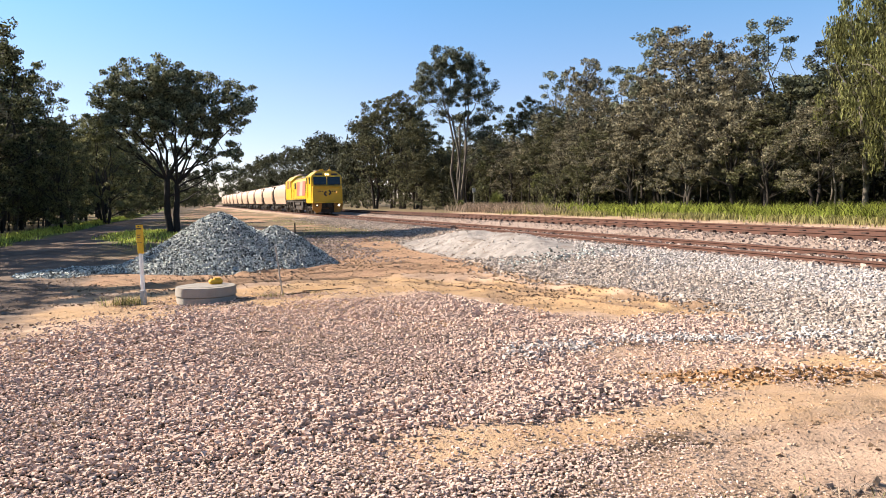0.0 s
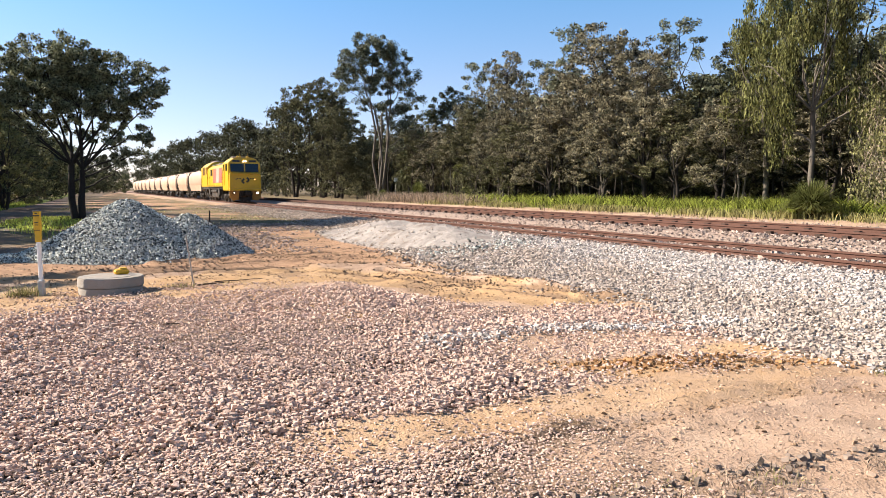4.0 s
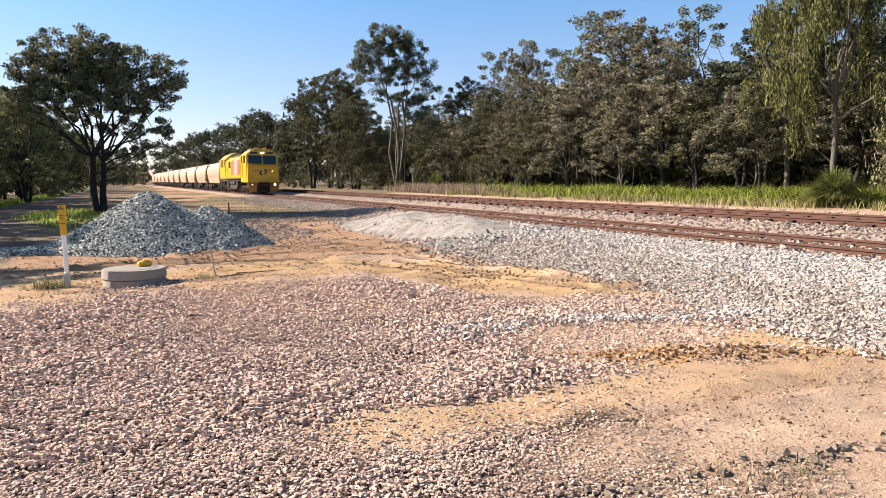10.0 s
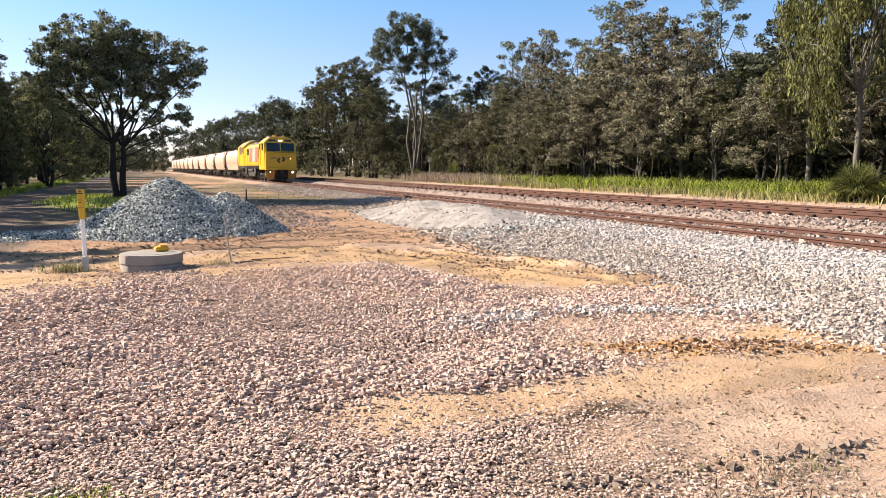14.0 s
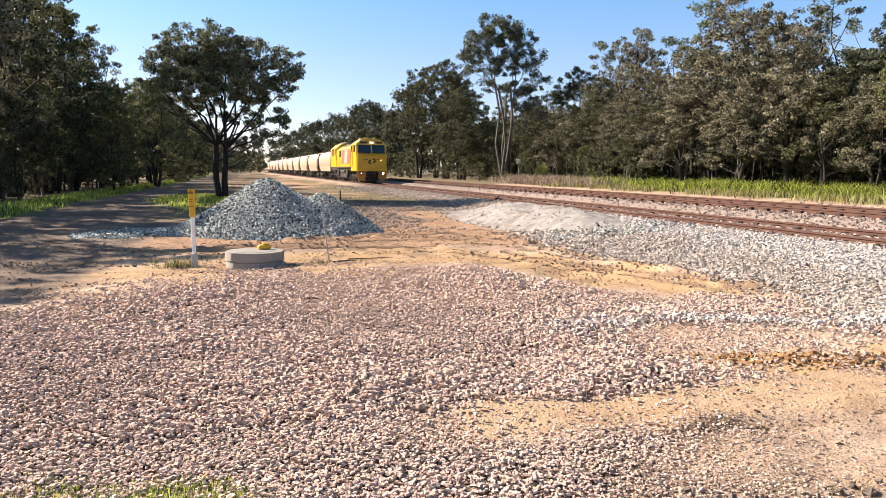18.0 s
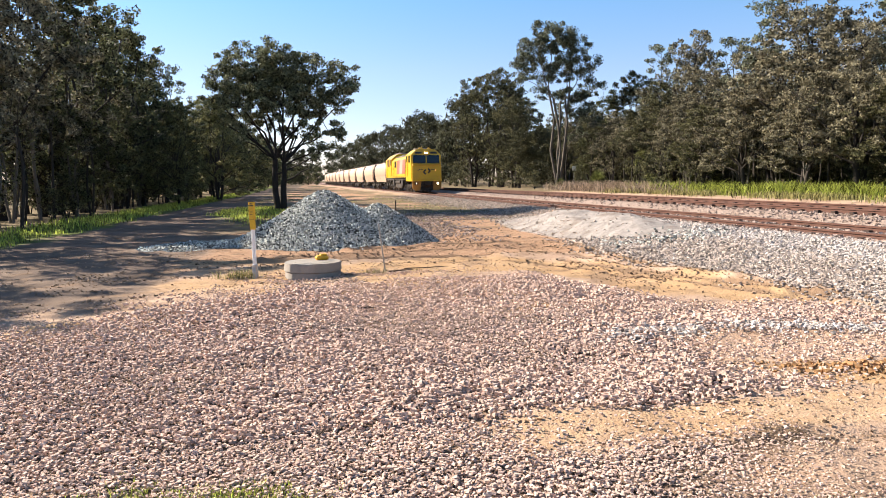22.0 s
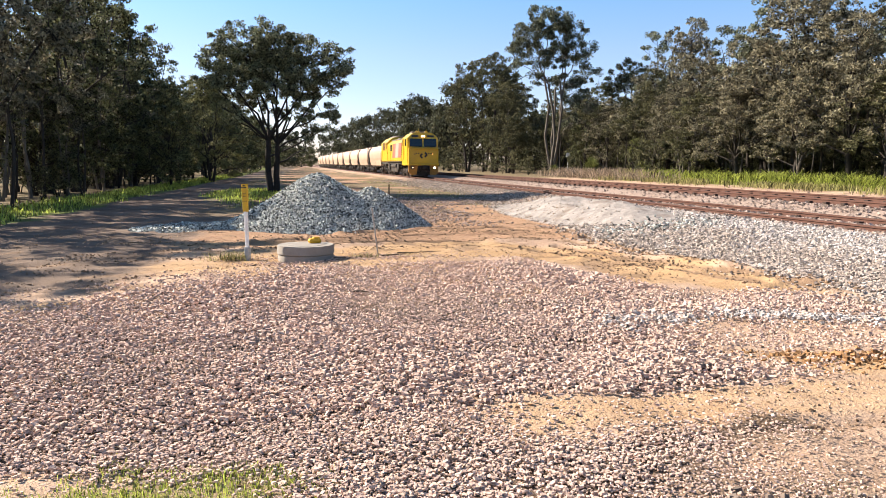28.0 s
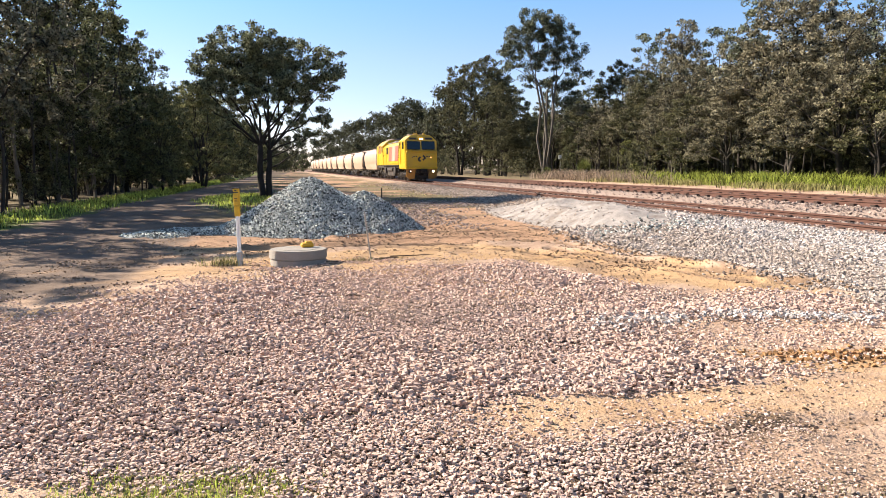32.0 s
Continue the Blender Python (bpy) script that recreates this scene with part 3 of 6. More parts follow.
def stones(name, pts, sizes, material, label, seed, fine=False, flat=0.5, category="gravel", corners=4, thick=1.0):
    """Angular broken stones at pts, joined into one mesh."""
    rng = np.random.default_rng(seed)
    V, F = (CUB_V, CUB_F) if fine else chip(corners)
    wild = 0.17
    k = len(pts)
    v = V[None] * (1 + rng.uniform(-0.3, 0.3, (k, len(V), 1))) + rng.uniform(-wild, wild, (k, len(V), 3))
    v = v * np.stack([rng.uniform(0.75, 1.25, k), rng.uniform(0.55, 1.0, k), rng.uniform(0.40, 0.85, k) * thick], -1)[:, None]
    v = np.einsum("kij,kvj->kvi", spins(rng, k) if flat == 1.0 else lies(rng, k, flat), v)
    v = v * (sizes * 0.5)[:, None, None] + pts[:, None]
    t = F[None] + (np.arange(k) * len(V))[:, None, None]
    ob = link(name, tri_mesh(name, v.reshape(-1, 3), t.reshape(-1, 3)), material)
    return tagged(ob, label, category, kind="stuff")


def scatter(rng, n, x0, x1, y0, y1, keep):
    x, y = rng.uniform(x0, x1, n), rng.uniform(y0, y1, n)
    ok = rng.random(n) < keep(x, y)
    return x[ok], y[ok]


def in_sight(x, y):
    """The wedge of ground that lies before the path."""
    return (x > -0.42 * y - 0.7) & (y > 0.36 * x + 0.2)


def lay(x, y, s, sink=0.12):
    return np.stack([x, y, gz(x, y) + s * (sink + 0.30 * lattice(np.floor(x * 997), np.floor(y * 991), 3) - 0.08)], -1)


def build_stones():
    rng = np.random.default_rng(11)
    x, y = scatter(rng, 540000, -5.6, 7.2, 1.6, 14.2, lambda x, y: gravel_cover(x, y) * in_sight(x, y) * np.where(y > 8.0, 0.34, np.where(y > 6.2, 0.52, np.where(y > 4.9, 0.68, 1.0))) * sstep(1.7, 2.6, y + 0.9 * (fbm(x, y, 0.8, 35) - 0.5)))
    s = (0.021 + 0.031 * rng.random(len(x)) ** 1.4) * (0.8 + 0.5 * vnoise(x, y, 1.1, 77)) * (1 + 0.02 * y) * (1 - 0.3 * sstep(4.6, 3.8, y) * sstep(1.5, 3, x))
    near = y < 4.9
    s = np.where(near, s * 0.57, s * 0.84) * (1 - 0.35 * sstep(11.0, 12.5, y))
    pts = lay(x, y, s)
    pts[:, 2] += s * 1.0 * rng.random(len(s))
    dusty = near & (x + 1.2 * (fbm(x, y, 0.9, 75) - 0.5) + rng.normal(0, 0.45, len(x)) > 2.9) & (y + 0.8 * (fbm(x, y, 0.9, 71) - 0.5) < 4.45)
    pts[dusty, 2] -= 0.2 * s[dusty]
    s[dusty] *= 0.72
    stones("dusty_gravel", pts[dusty], s[dusty], M_TAN, "tan dusty stones half trodden into the dirt", 41, flat=0.3, thick=0.6)
    near = near & ~dusty
    stones("pink_gravel", pts[near], s[near], M_PINK, "thick spread of pinkish crushed stone on bare earth", 1, flat=0.28, thick=0.85)
    far = y >= 4.9
    stones("pink_gravel", pts[far], s[far], M_PINK, "thinning spread of pinkish crushed stone towards the sand", 21, flat=0.24, corners=3, thick=0.95)
    x, y = scatter(rng, 9000, -3.5, 4.5, -2.5, 2.9, lambda x, y: sstep(-2.5, 2.6, y + 2.0 * (fbm(x, y, 1.2, 31) - 0.5)) * sstep(3.6, 2.0, np.abs(x - 0.6) + 1.2 * (fbm(x, y, 0.9, 33) - 0.5)))
    s = 0.025 + 0.03 * rng.random(len(x))
    stones("sparse_gravel", lay(x, y, s), s, M_PINK, "sparse pinkish stones trodden into the earth", 51, flat=0.3, corners=3, thick=0.6)
    x, y = scatter(rng, 80000, 6.6, 10.9, 2.6, 24, lambda x, y: in_sight(x, y) * np.maximum(sstep(-0.15, 0.45, x - toe_x(y) + 0.7 * (fbm(x, y, 0.7, 3) - 0.5)), 0.22 * sstep(-0.9, 0.2, x - toe_x(y)) * sstep(0.4, 0.6, fbm(x, y, 0.5, 23))) * (1 - sstep(0.05, 0.2, mound(x, y))) * (1 - 0.55 * sstep(8, 16, y)))
    s = rng.uniform(0.034, 0.066, len(x)) * (1 + 0.25 * sstep(9, 15, y))
    pale = rng.random(len(x)) < 0.08 + 0.85 * sstep(8.5, 9.9, x + 1.6 * (fbm(x, y, 1.5, 53) - 0.5) + 0.05 * (9 - y))
    pts = lay(x, y, s, 0.2)
    stones("ballast_shoulder", pts[pale], s[pale], M_WHITE, "sloping shoulder of pale crushed ballast beside the track", 2, flat=0.55, category="ballast")
    stones("dusty_ballast", pts[~pale], s[~pale], M_DUSTY, "dusty pinkish ballast on the shoulder's lower slope", 22, flat=0.55, category="ballast")
    x, y = scatter(rng, 52000, 10.7, 20.5, 3.5, 60, lambda x, y: (y > 0.36 * x) * (0.2 + 0.8 * sstep(30, 8, y)) * (1 - 0.6 * sstep(17.5, 19.5, x)) * (1 - (np.abs(x - 11.45) < 0.11)) * (1 - (np.abs(x - 12.88) < 0.11)) * (1 - (np.abs(x - 15.5) < 0.13)) * (1 - (np.abs(x - 16.93) < 0.11)))
    s = rng.uniform(0.05, 0.10, len(x))
    stones("track_ballast", lay(x, y, s, 0.2), s, M_BALLAST, "dusty brown ballast between and beside the rails", 3, category="ballast", corners=3)
    x, y = scatter(rng, 7000, 3.2, 8.2, 6.1, 7.9, lambda x, y: 0.85 * (0.35 + 0.65 * sstep(0.4, 0.6, fbm(x, y, 0.6, 93))) * np.exp(-(seg_dist(x, y, STREAK) / 0.24) ** 2))
    s = rng.uniform(0.03, 0.06, len(x))
    stones("pale_stone_streak", lay(x, y, s, 0.75), s, M_PALE, "streak of pale ballast stones across the gravel", 4)
    # scattered stones on the bare earth
    x, y = scatter(rng, 38000, -6, 8.5, 2.2, 24, lambda x, y: in_sight(x, y) * (1 - gravel_cover(x, y)) * (0.15 + 0.85 * sstep(0.5, 0.75, fbm(x, y, 0.9, 61))))
    s = 0.010 + 0.035 * rng.random(len(x)) ** 2.5
    stones("loose_pebbles", lay(x, y, s), s, M_CLOD, "loose pebbles and clods on the bare earth", 5, corners=3)
    x, y = scatter(rng, 15000, 0.8, 8.2, 2.1, 7.6, lambda x, y: in_sight(x, y) * (1 - gravel_cover(x, y)) * (0.25 + 0.75 * sstep(0.42, 0.62, fbm(x, y, 0.55, 65))))
    s = 0.007 + 0.024 * rng.random(len(x)) ** 2
    stones("earth_crumbs", lay(x, y, s), s, M_CRUMB, "fine crumbs of earth and grit on the dirt", 25, category="earth", corners=3)
    x, y = scatter(rng, 16000, -4.0, 8.0, 11.2, 20.5, lambda x, y: (1 - gravel_cover(x, y)) * sstep(toe_x(y) + 0.3, toe_x(y) - 0.3, x) * sstep(0.50, 0.66, fbm(x * 0.35, y * 1.5, 0.7, 97)))
    s = 0.014 + 0.05 * rng.random(len(x)) ** 2.2
    stones("strewn_clods", lay(x, y, s), s, M_CLOD, "streaks of small dark clods on the bare sand", 27, category="earth", corners=3)
    # clods along the ruts
    xs, ys = [], []
    sz = []
    for j, r in enumerate(RUTS):
        for (x0, y0), (x1, y1) in zip(r[:-1], r[1:]):
            k = int((110 if 2 < j < 6 else 45 if j > 5 else 80) * math.hypot(x1 - x0, y1 - y0))
            t = rng.random(k)
            wide = 0.06 if j > 5 else 0.16
            xs.append(x0 + (x1 - x0) * t + rng.normal(0, wide, k))
            ys.append(y0 + (y1 - y0) * t + rng.normal(0, wide, k))
            sz.append(rng.uniform(0.012, 0.04, k) if j > 5 else 0.015 + 0.05 * rng.random(k) ** 2)
    x, y, s = np.concatenate(xs), np.concatenate(ys), np.concatenate(sz)
    stones("earth_clods", lay(x, y, s), s, M_CLOD, "crumbled brown earth clods along the wheel ruts", 6, category="earth")
    x = rng.normal(5.4, 0.6, 620)
    y = 5.2 - 0.45 * (x - 5.3) + rng.normal(0, 0.15, 620)
    s = 0.018 + 0.055 * rng.random(620) ** 1.6
    stones("earth_hump", lay(x, y, s), s, M_HUMP, "low broken hump of orange-brown earth", 7, True, category="earth")
    x, y = rng.normal(5.9, 0.4, 420), rng.normal(11.2, 0.7, 420)
    s = 0.012 + 0.045 * rng.random(420) ** 2
    stones("earth_clods", lay(x, y, s), s, M_CLOD, "dark crumbled clods on the ochre sand", 17, True, category="earth")
    x = rng.uniform(2.2, 6.0, 190)
    y = np.interp(x, [q[0] for q in ROW], [q[1] for q in ROW]) + rng.normal(0, 0.055, 190)
    s = 0.018 + 0.055 * rng.random(190) ** 1.5
    stones("dark_stone_row", lay(x, y, s, 0.2), s, M_DARKROCK, "ragged row of dark grey stones on the dirt", 8, True)
    # stones strewn below the pile and the dust heap
    x, y = scatter(rng, 9000, 3.0, 10.5, 17.5, 30, lambda x, y: (1 - sstep(0.15, 0.3, mound(x, y))) * sstep(0.35, 0.6, fbm(x, y, 2.2, 83)) * sstep(toe_x(y) + 1.2, toe_x(y), x) * sstep(18.2, 20.5, y))
    s = rng.uniform(0.04, 0.09, len(x))
    stones("spilt_ballast", lay(x, y, s, 0.3), s, M_BALLAST, "spilt brownish ballast on the flat beside the heap", 9)
    x, y = scatter(rng, 16000, 6.5, 10.9, 24, 62, lambda x, y: sstep(7.0, 10.2, x + 2.0 * (fbm(x, y, 2.5, 15) - 0.5)) * (1 - sstep(0.1, 0.3, mound(x, y))) * sstep(70, 30, y))
    s = rng.uniform(0.05, 0.10, len(x))
    stones("strewn_ballast", lay(x, y, s, 0.2), s, M_DUSTY, "strewn pinkish ballast at the edge of the track", 29)
    x, y = scatter(rng, 2600, 7.0, 10.6, 17.5, 27.5, lambda x, y: sstep(0.02, 0.12, mound(x, y)) * (0.15 + 0.85 * sstep(0.3, 0.08, mound(x, y))))
    s = rng.uniform(0.025, 0.07, len(x))
    stones("heap_stones", lay(x, y, s, 0.2), s, M_DUSTY, "loose stones lying on the dust heap's flanks", 30)
    x, y = scatter(rng, 1100, 7.2, 10.4, 14.5, 18.5, lambda x, y: np.exp(-(seg_dist(x, y, [(8.3, 16.6), (8.9, 15.8), (9.6, 15.4)]) / 0.6) ** 2))
    s = rng.uniform(0.05, 0.1, len(x))
    stones("grey_stone_drift", lay(x, y, s, 0.4), s, M_BLUE, "drift of blue-grey stones at the foot of the dust heap", 10)


build_stones()


def pile_z(x, y):
    """Two merging cones of tipped stone."""
    a = 1.60 - 0.64 * np.sqrt(((x - 0.92) * 0.96) ** 2 + (y - 20.6) ** 2 + 0.05)
    b = 1.22 - 0.70 * np.sqrt(((x - 2.40) * 1.0) ** 2 + ((y - 20.5) * 0.95) ** 2 + 0.05)
    c = 0.13 - 0.13 * np.hypot((x + 1.9) * 0.45, y - 20.3)
    k = 0.07
    z = np.logaddexp(np.logaddexp(a / k, b / k), c / k) * k
    return z + 0.14 * (fbm(x, y, 0.9, 91) - 0.5)


def build_pile():
    pile = empty("stone_pile", pose(0, 0, 0), "tall heap of blue-grey crushed stone with two peaks", "stone pile")
    xs, ys = np.arange(-4.2, 5.6, 0.09), np.arange(17.2, 24.6, 0.09)
    X, Y = np.meshgrid(xs, ys)
    Z = np.maximum(pile_z(X, Y) + gz(X, Y) * 0.4, gz(X, Y) - 0.1)
    nx = len(xs)
    i = (np.arange(len(ys) - 1)[:, None] * nx + np.arange(nx - 1)[None]).ravel()
    tris = np.concatenate([np.stack([i, i + 1, i + nx + 1], -1), np.stack([i, i + nx + 1, i + nx], -1)])
    link("core", tri_mesh("core", np.stack([X, Y, Z], -1).reshape(-1, 3), tris), M_BLUE, pile)
    rng = np.random.default_rng(5)
    x, y = rng.uniform(-4.0, 5.4, 74000), rng.uniform(17.4, 22.6, 74000)
    z = pile_z(x, y) + gz(x, y) * 0.4
    ok = (z > gz(x, y) - 0.03) & (rng.random(len(x)) < np.where(y < 20.9, 0.62, 0.16))
    x, y, z = x[ok], y[ok], z[ok]
    s = 0.037 + 0.038 * rng.random(len(x)) ** 1.5
    ob = stones("stone_cover", np.stack([x, y, z + s * (0.05 + 0.55 * rng.random(len(x)))], -1), s, M_BLUE, "blue-grey crushed stones", 12, True, flat=1.0, category="stones")
    del ob["category"]
    ob.parent = pile
    models = []
    for i in range(8):
        v = (CUB_V * (1 + rng.uniform(-0.3, 0.3, (8, 1))) + rng.uniform(-0.25, 0.25, (8, 3))) * np.array([0.034, 0.028, 0.023])
        models.append(tri_mesh("stone", v, CUB_F))
    R = random.Random(31)
    for i in range(300):
        a, r = R.uniform(-2.9, -0.25), R.uniform(0.1, 2.2)
        px, py = R.choice((0.92, 0.92, 2.40)) + r * math.cos(a), 20.5 + r * math.sin(a)
        pz = float(pile_z(px, py) + gz(px, py) * 0.4)
        if pz > gz(px, py):
            link("stone", models[i % 8], M_BLUE, pile).matrix_basis = pose(px, py, pz + 0.025, R.uniform(-180, 180), R.uniform(-180, 180), R.uniform(-180, 180))


build_pile()

# ---- tracks ----
RAIL = [(-0.07, 0), (0.07, 0), (0.07, 0.015), (0.012, 0.035), (0.012, 0.10), (0.035, 0.112), (0.035, 0.145), (0.028, 0.15), (-0.028, 0.15), (-0.035, 0.145), (-0.035, 0.112), (-0.012, 0.10), (-0.012, 0.035), (-0.07, 0.015)]


def rail(track, x, top, y0, y1):
    bm = bmesh.new()
    prism(bm, [(x + a * 1.05, top - 0.155 + b * 1.035) for a, b in RAIL], y0, y1)
    return part("rail", bm, M_RAIL, track)


def build_track(name, label, xa, xb, za, zb, clips):
    track = empty(name, pose(0, 0, 0), label, "railway track")
    track["kind"] = "structure"
    rail(track, xa, za, -60, 900)
    rail(track, xb, zb, -60, 900)
    cx, cz = (xa + xb) / 2, (za + zb) / 2 - 0.155
    tilt = math.atan2(zb - za, xb - xa)
    bm = bmesh.new()
    box(bm, (0, 0, -0.09), (2.3, 0.24, 0.17), 0.02)
    me = bpy.data.meshes.new("sleeper")
    bm.to_mesh(me)
    bm.free()
    rng = random.Random(3)
    bm = bmesh.new()
    for dx in (-0.085, 0.085):
        box(bm, (dx * 1.35, 0, 0.03), (0.12, 0.15, 0.085))
    clip = bpy.data.meshes.new("rail_clip")
    bm.to_mesh(clip)
    bm.free()
    for i in range(150):
        y = -6 + i * 0.68 + rng.uniform(-0.02, 0.02)
        ob = link("sleeper", me, M_SLEEPER, track)
        ob.matrix_basis = Matrix.Translation((cx, y, cz - 0.012)) @ Matrix.Rotation(-tilt, 4, "Y") @ pose(0, 0, 0, 0, 0, rng.uniform(-1, 1))
        if clips and y < 62:
            for x, z in ((xa, za), (xb, zb)):
                ob = link("rail_clip", clip, M_CLIP, track)
                ob.matrix_basis = pose(x, y, z - 0.16)
    return track


near_track = build_track("track_1", "rusty rails half buried in pale ballast, nearer track", 11.45, 12.88, 0.60, 0.62, True)
far_track = build_track("track_2", "rusty rails on sleepers with clips, farther track", 15.5, 16.93, 0.84, 0.885, True)
bm = bmesh.new()
prism(bm, [(11.45 + a * 1.12, 0.445 + b * 1.06) for a, b in RAIL], 5.5, 6.95)
part("painted_rail_length", bm, M_REDPAINT, near_track, "faded red paint on the rail")


# ---- trees ----
def lobes_for(rng, height, width, low, count, flat=0.8):
    """Rounded masses that make up a crown: x, y, z and radii."""
    out = [(rng.uniform(-0.1, 0.1) * width, rng.uniform(-0.1, 0.1) * width, height - 0.16 * width * flat, 0.24 * width, 0.24 * width, 0.17 * width)]
    for i in range(count - 1):
        f = (i + 0.5) / (count - 1)
        z = low + (height * 0.88 - low) * f + rng.uniform(-0.4, 0.4)
        a = i * 2.4 + rng.uniform(-0.5, 0.5)
        reach = width * (0.36 - 0.20 * max(0.0, f - 0.55) / 0.45) * rng.uniform(0.65, 1.05)
        r = width * rng.uniform(0.15, 0.235)
        out.append((math.cos(a) * reach, math.sin(a) * reach, z, r, r, r * flat))
    return out


def make_tree(rng, lobes, fork, stems=1, trunk_r=0.16, lean=0.12, dens=7.0, leaves=55, clump=0.42, leaf=(0.16, 0.08), droop=0.0, seg=7, twigs=True, holes=-0.13):
    """Trunk with limbs and twigs, and a crown of small leaves in clumps round the twigs' ends. Meshes, base at the origin."""
    bm = bmesh.new()
    g = np.random.default_rng(rng.randrange(10 ** 6))
    ends, sizes = [], []

    def limb(a, b, r0, r1, bend, n):
        p = a
        for i in range(3):
            t = (i + 1) / 3
            q = a.lerp(b, t) + (Vector((rng.uniform(-1, 1), rng.uniform(-1, 1), rng.uniform(-0.3, 0.6))) * bend if i < 2 else Vector())
            tube(bm, p, q, r0 + (r1 - r0) * i / 3, r0 + (r1 - r0) * t, n, False)
            p = q

    forks = []
    for s in range(stems):
        turn = 2 * math.pi * (s + rng.uniform(-0.25, 0.25)) / stems
        off = Vector((math.cos(turn), math.sin(turn), 0)) * (0.0 if stems == 1 else trunk_r * (0.9 if stems == 2 else 1.3))
        foot, top = off + Vector((0, 0, -0.15)), off + Vector((math.cos(turn) * lean * fork, math.sin(turn) * lean * fork, fork * rng.uniform(0.85, 1.12)))
        tube(bm, foot, foot.lerp(top, 0.1), trunk_r * 1.5, trunk_r * 1.05, seg + 2, False)
        limb(foot.lerp(top, 0.1), top, trunk_r * 1.05, trunk_r * 0.78, 0.035 * fork, seg + 1)
        forks.append((foot, top))
    for x, y, z, rx, ry, rz in lobes:
        heart = Vector((x, y, z - 0.25 * rz))
        foot, top = min(forks, key=lambda f: (f[1] - heart).length * rng.uniform(0.8, 1.25))
        start = foot.lerp(top, min(1.0, max(0.35, (heart.z - 0.5 * (heart - top).length) / max(top.z, 0.1)))) if heart.z < fork * 1.4 else top
        r0 = trunk_r * min(0.72, 0.24 + 0.12 * rx)
        limb(start, heart, r0, r0 * 0.4, 0.07 * (heart - start).length, max(4, seg - 2))
        k = max(3, int(dens * rx * ry * rz * 4.2))
        d = g.normal(size=(k, 3))
        d /= np.linalg.norm(d, axis=1)[:, None]
        d *= (0.25 + 0.75 * g.random((k, 1)) ** 0.5)
        c = np.array([x, y, z]) + d * np.array([rx, ry, rz]) * g.uniform(0.8, 1.2, (k, 1))
        gap = np.array([noise.noise(Vector(q) * 0.95 / max(0.6, clump * 1.3)) for q in c])
        c = c[gap > holes]
        if not len(c):
            continue
        k = len(c)
        ends.append(c)
        sizes.append(g.uniform(0.6, 1.25, k))
        if twigs:
            for q in c[:: 3]:
                m = heart.lerp(Vector(q), 0.5) + Vector((0, 0, -0.1))
                tube(bm, heart, m, r0 * 0.3, 0.016, 3, False)
                tube(bm, m, q, 0.016, 0.007, 3, False)
    trunk_me = bpy.data.meshes.new("trunk")
    bm.to_mesh(trunk_me)
    bm.free()
    c, size = np.concatenate(ends), np.concatenate(sizes) * clump
    k = len(c) * leaves
    centre, size = np.repeat(c, leaves, 0), np.repeat(size, leaves)
    d = g.normal(size=(k, 3))
    d /= np.linalg.norm(d, axis=1)[:, None]
    d *= (g.random((k, 1)) ** 0.42) * size[:, None]
    d[:, 2] = d[:, 2] * 0.7 - droop * g.random(k) ** 1.4
    pos = centre + d
    pos[:, 2] = np.maximum(pos[:, 2], 0.08)
    along = g.normal(size=(k, 3))
    along[:, 2] -= 0.5 + droop * 1.6
    along /= np.linalg.norm(along, axis=1)[:, None]
    side = np.cross(along, g.normal(size=(k, 3)))
    side /= np.linalg.norm(side, axis=1)[:, None]
    ln, wd = leaf[0] * g.uniform(0.7, 1.3, (k, 1)), leaf[1] * g.uniform(0.7, 1.3, (k, 1))
    v = np.stack([pos - along * ln * 0.5 + side * wd * 0.62, pos - along * ln * 0.5 - side * wd * 0.62, pos + along * ln * 0.62], 1).reshape(-1, 3)
    tris = np.arange(k * 3).reshape(-1, 3)
    return trunk_me, tri_mesh("crown", v, tris)


def tree(name, meshes, bark, leaf_material, label, category="tree", group=""):
    ob = empty(name, pose(0, 0, 0), label, category, group)
    link("trunk", meshes[0], bark, ob, smooth=True)
    link("crown", meshes[1], leaf_material, ob)
    return ob


STOOD = set()


def stand(ob, x, y, turn=0, k=1.0, kz=None, label=""):
    """Set a tree on the ground; the first stand takes the model itself, later ones a copy."""
    if ob.name in STOOD:
        ob = copy_thing(ob, Matrix.Identity(4))
    else:
        STOOD.add(ob.name)
    ob.matrix_basis = Matrix.Translation((x, y, float(gz(x, y)))) @ Matrix.Rotation(radians(turn), 4, "Z") @ Matrix.Diagonal((k, k, kz or k, 1))
    if label:
        ob["label"] = label
    return ob


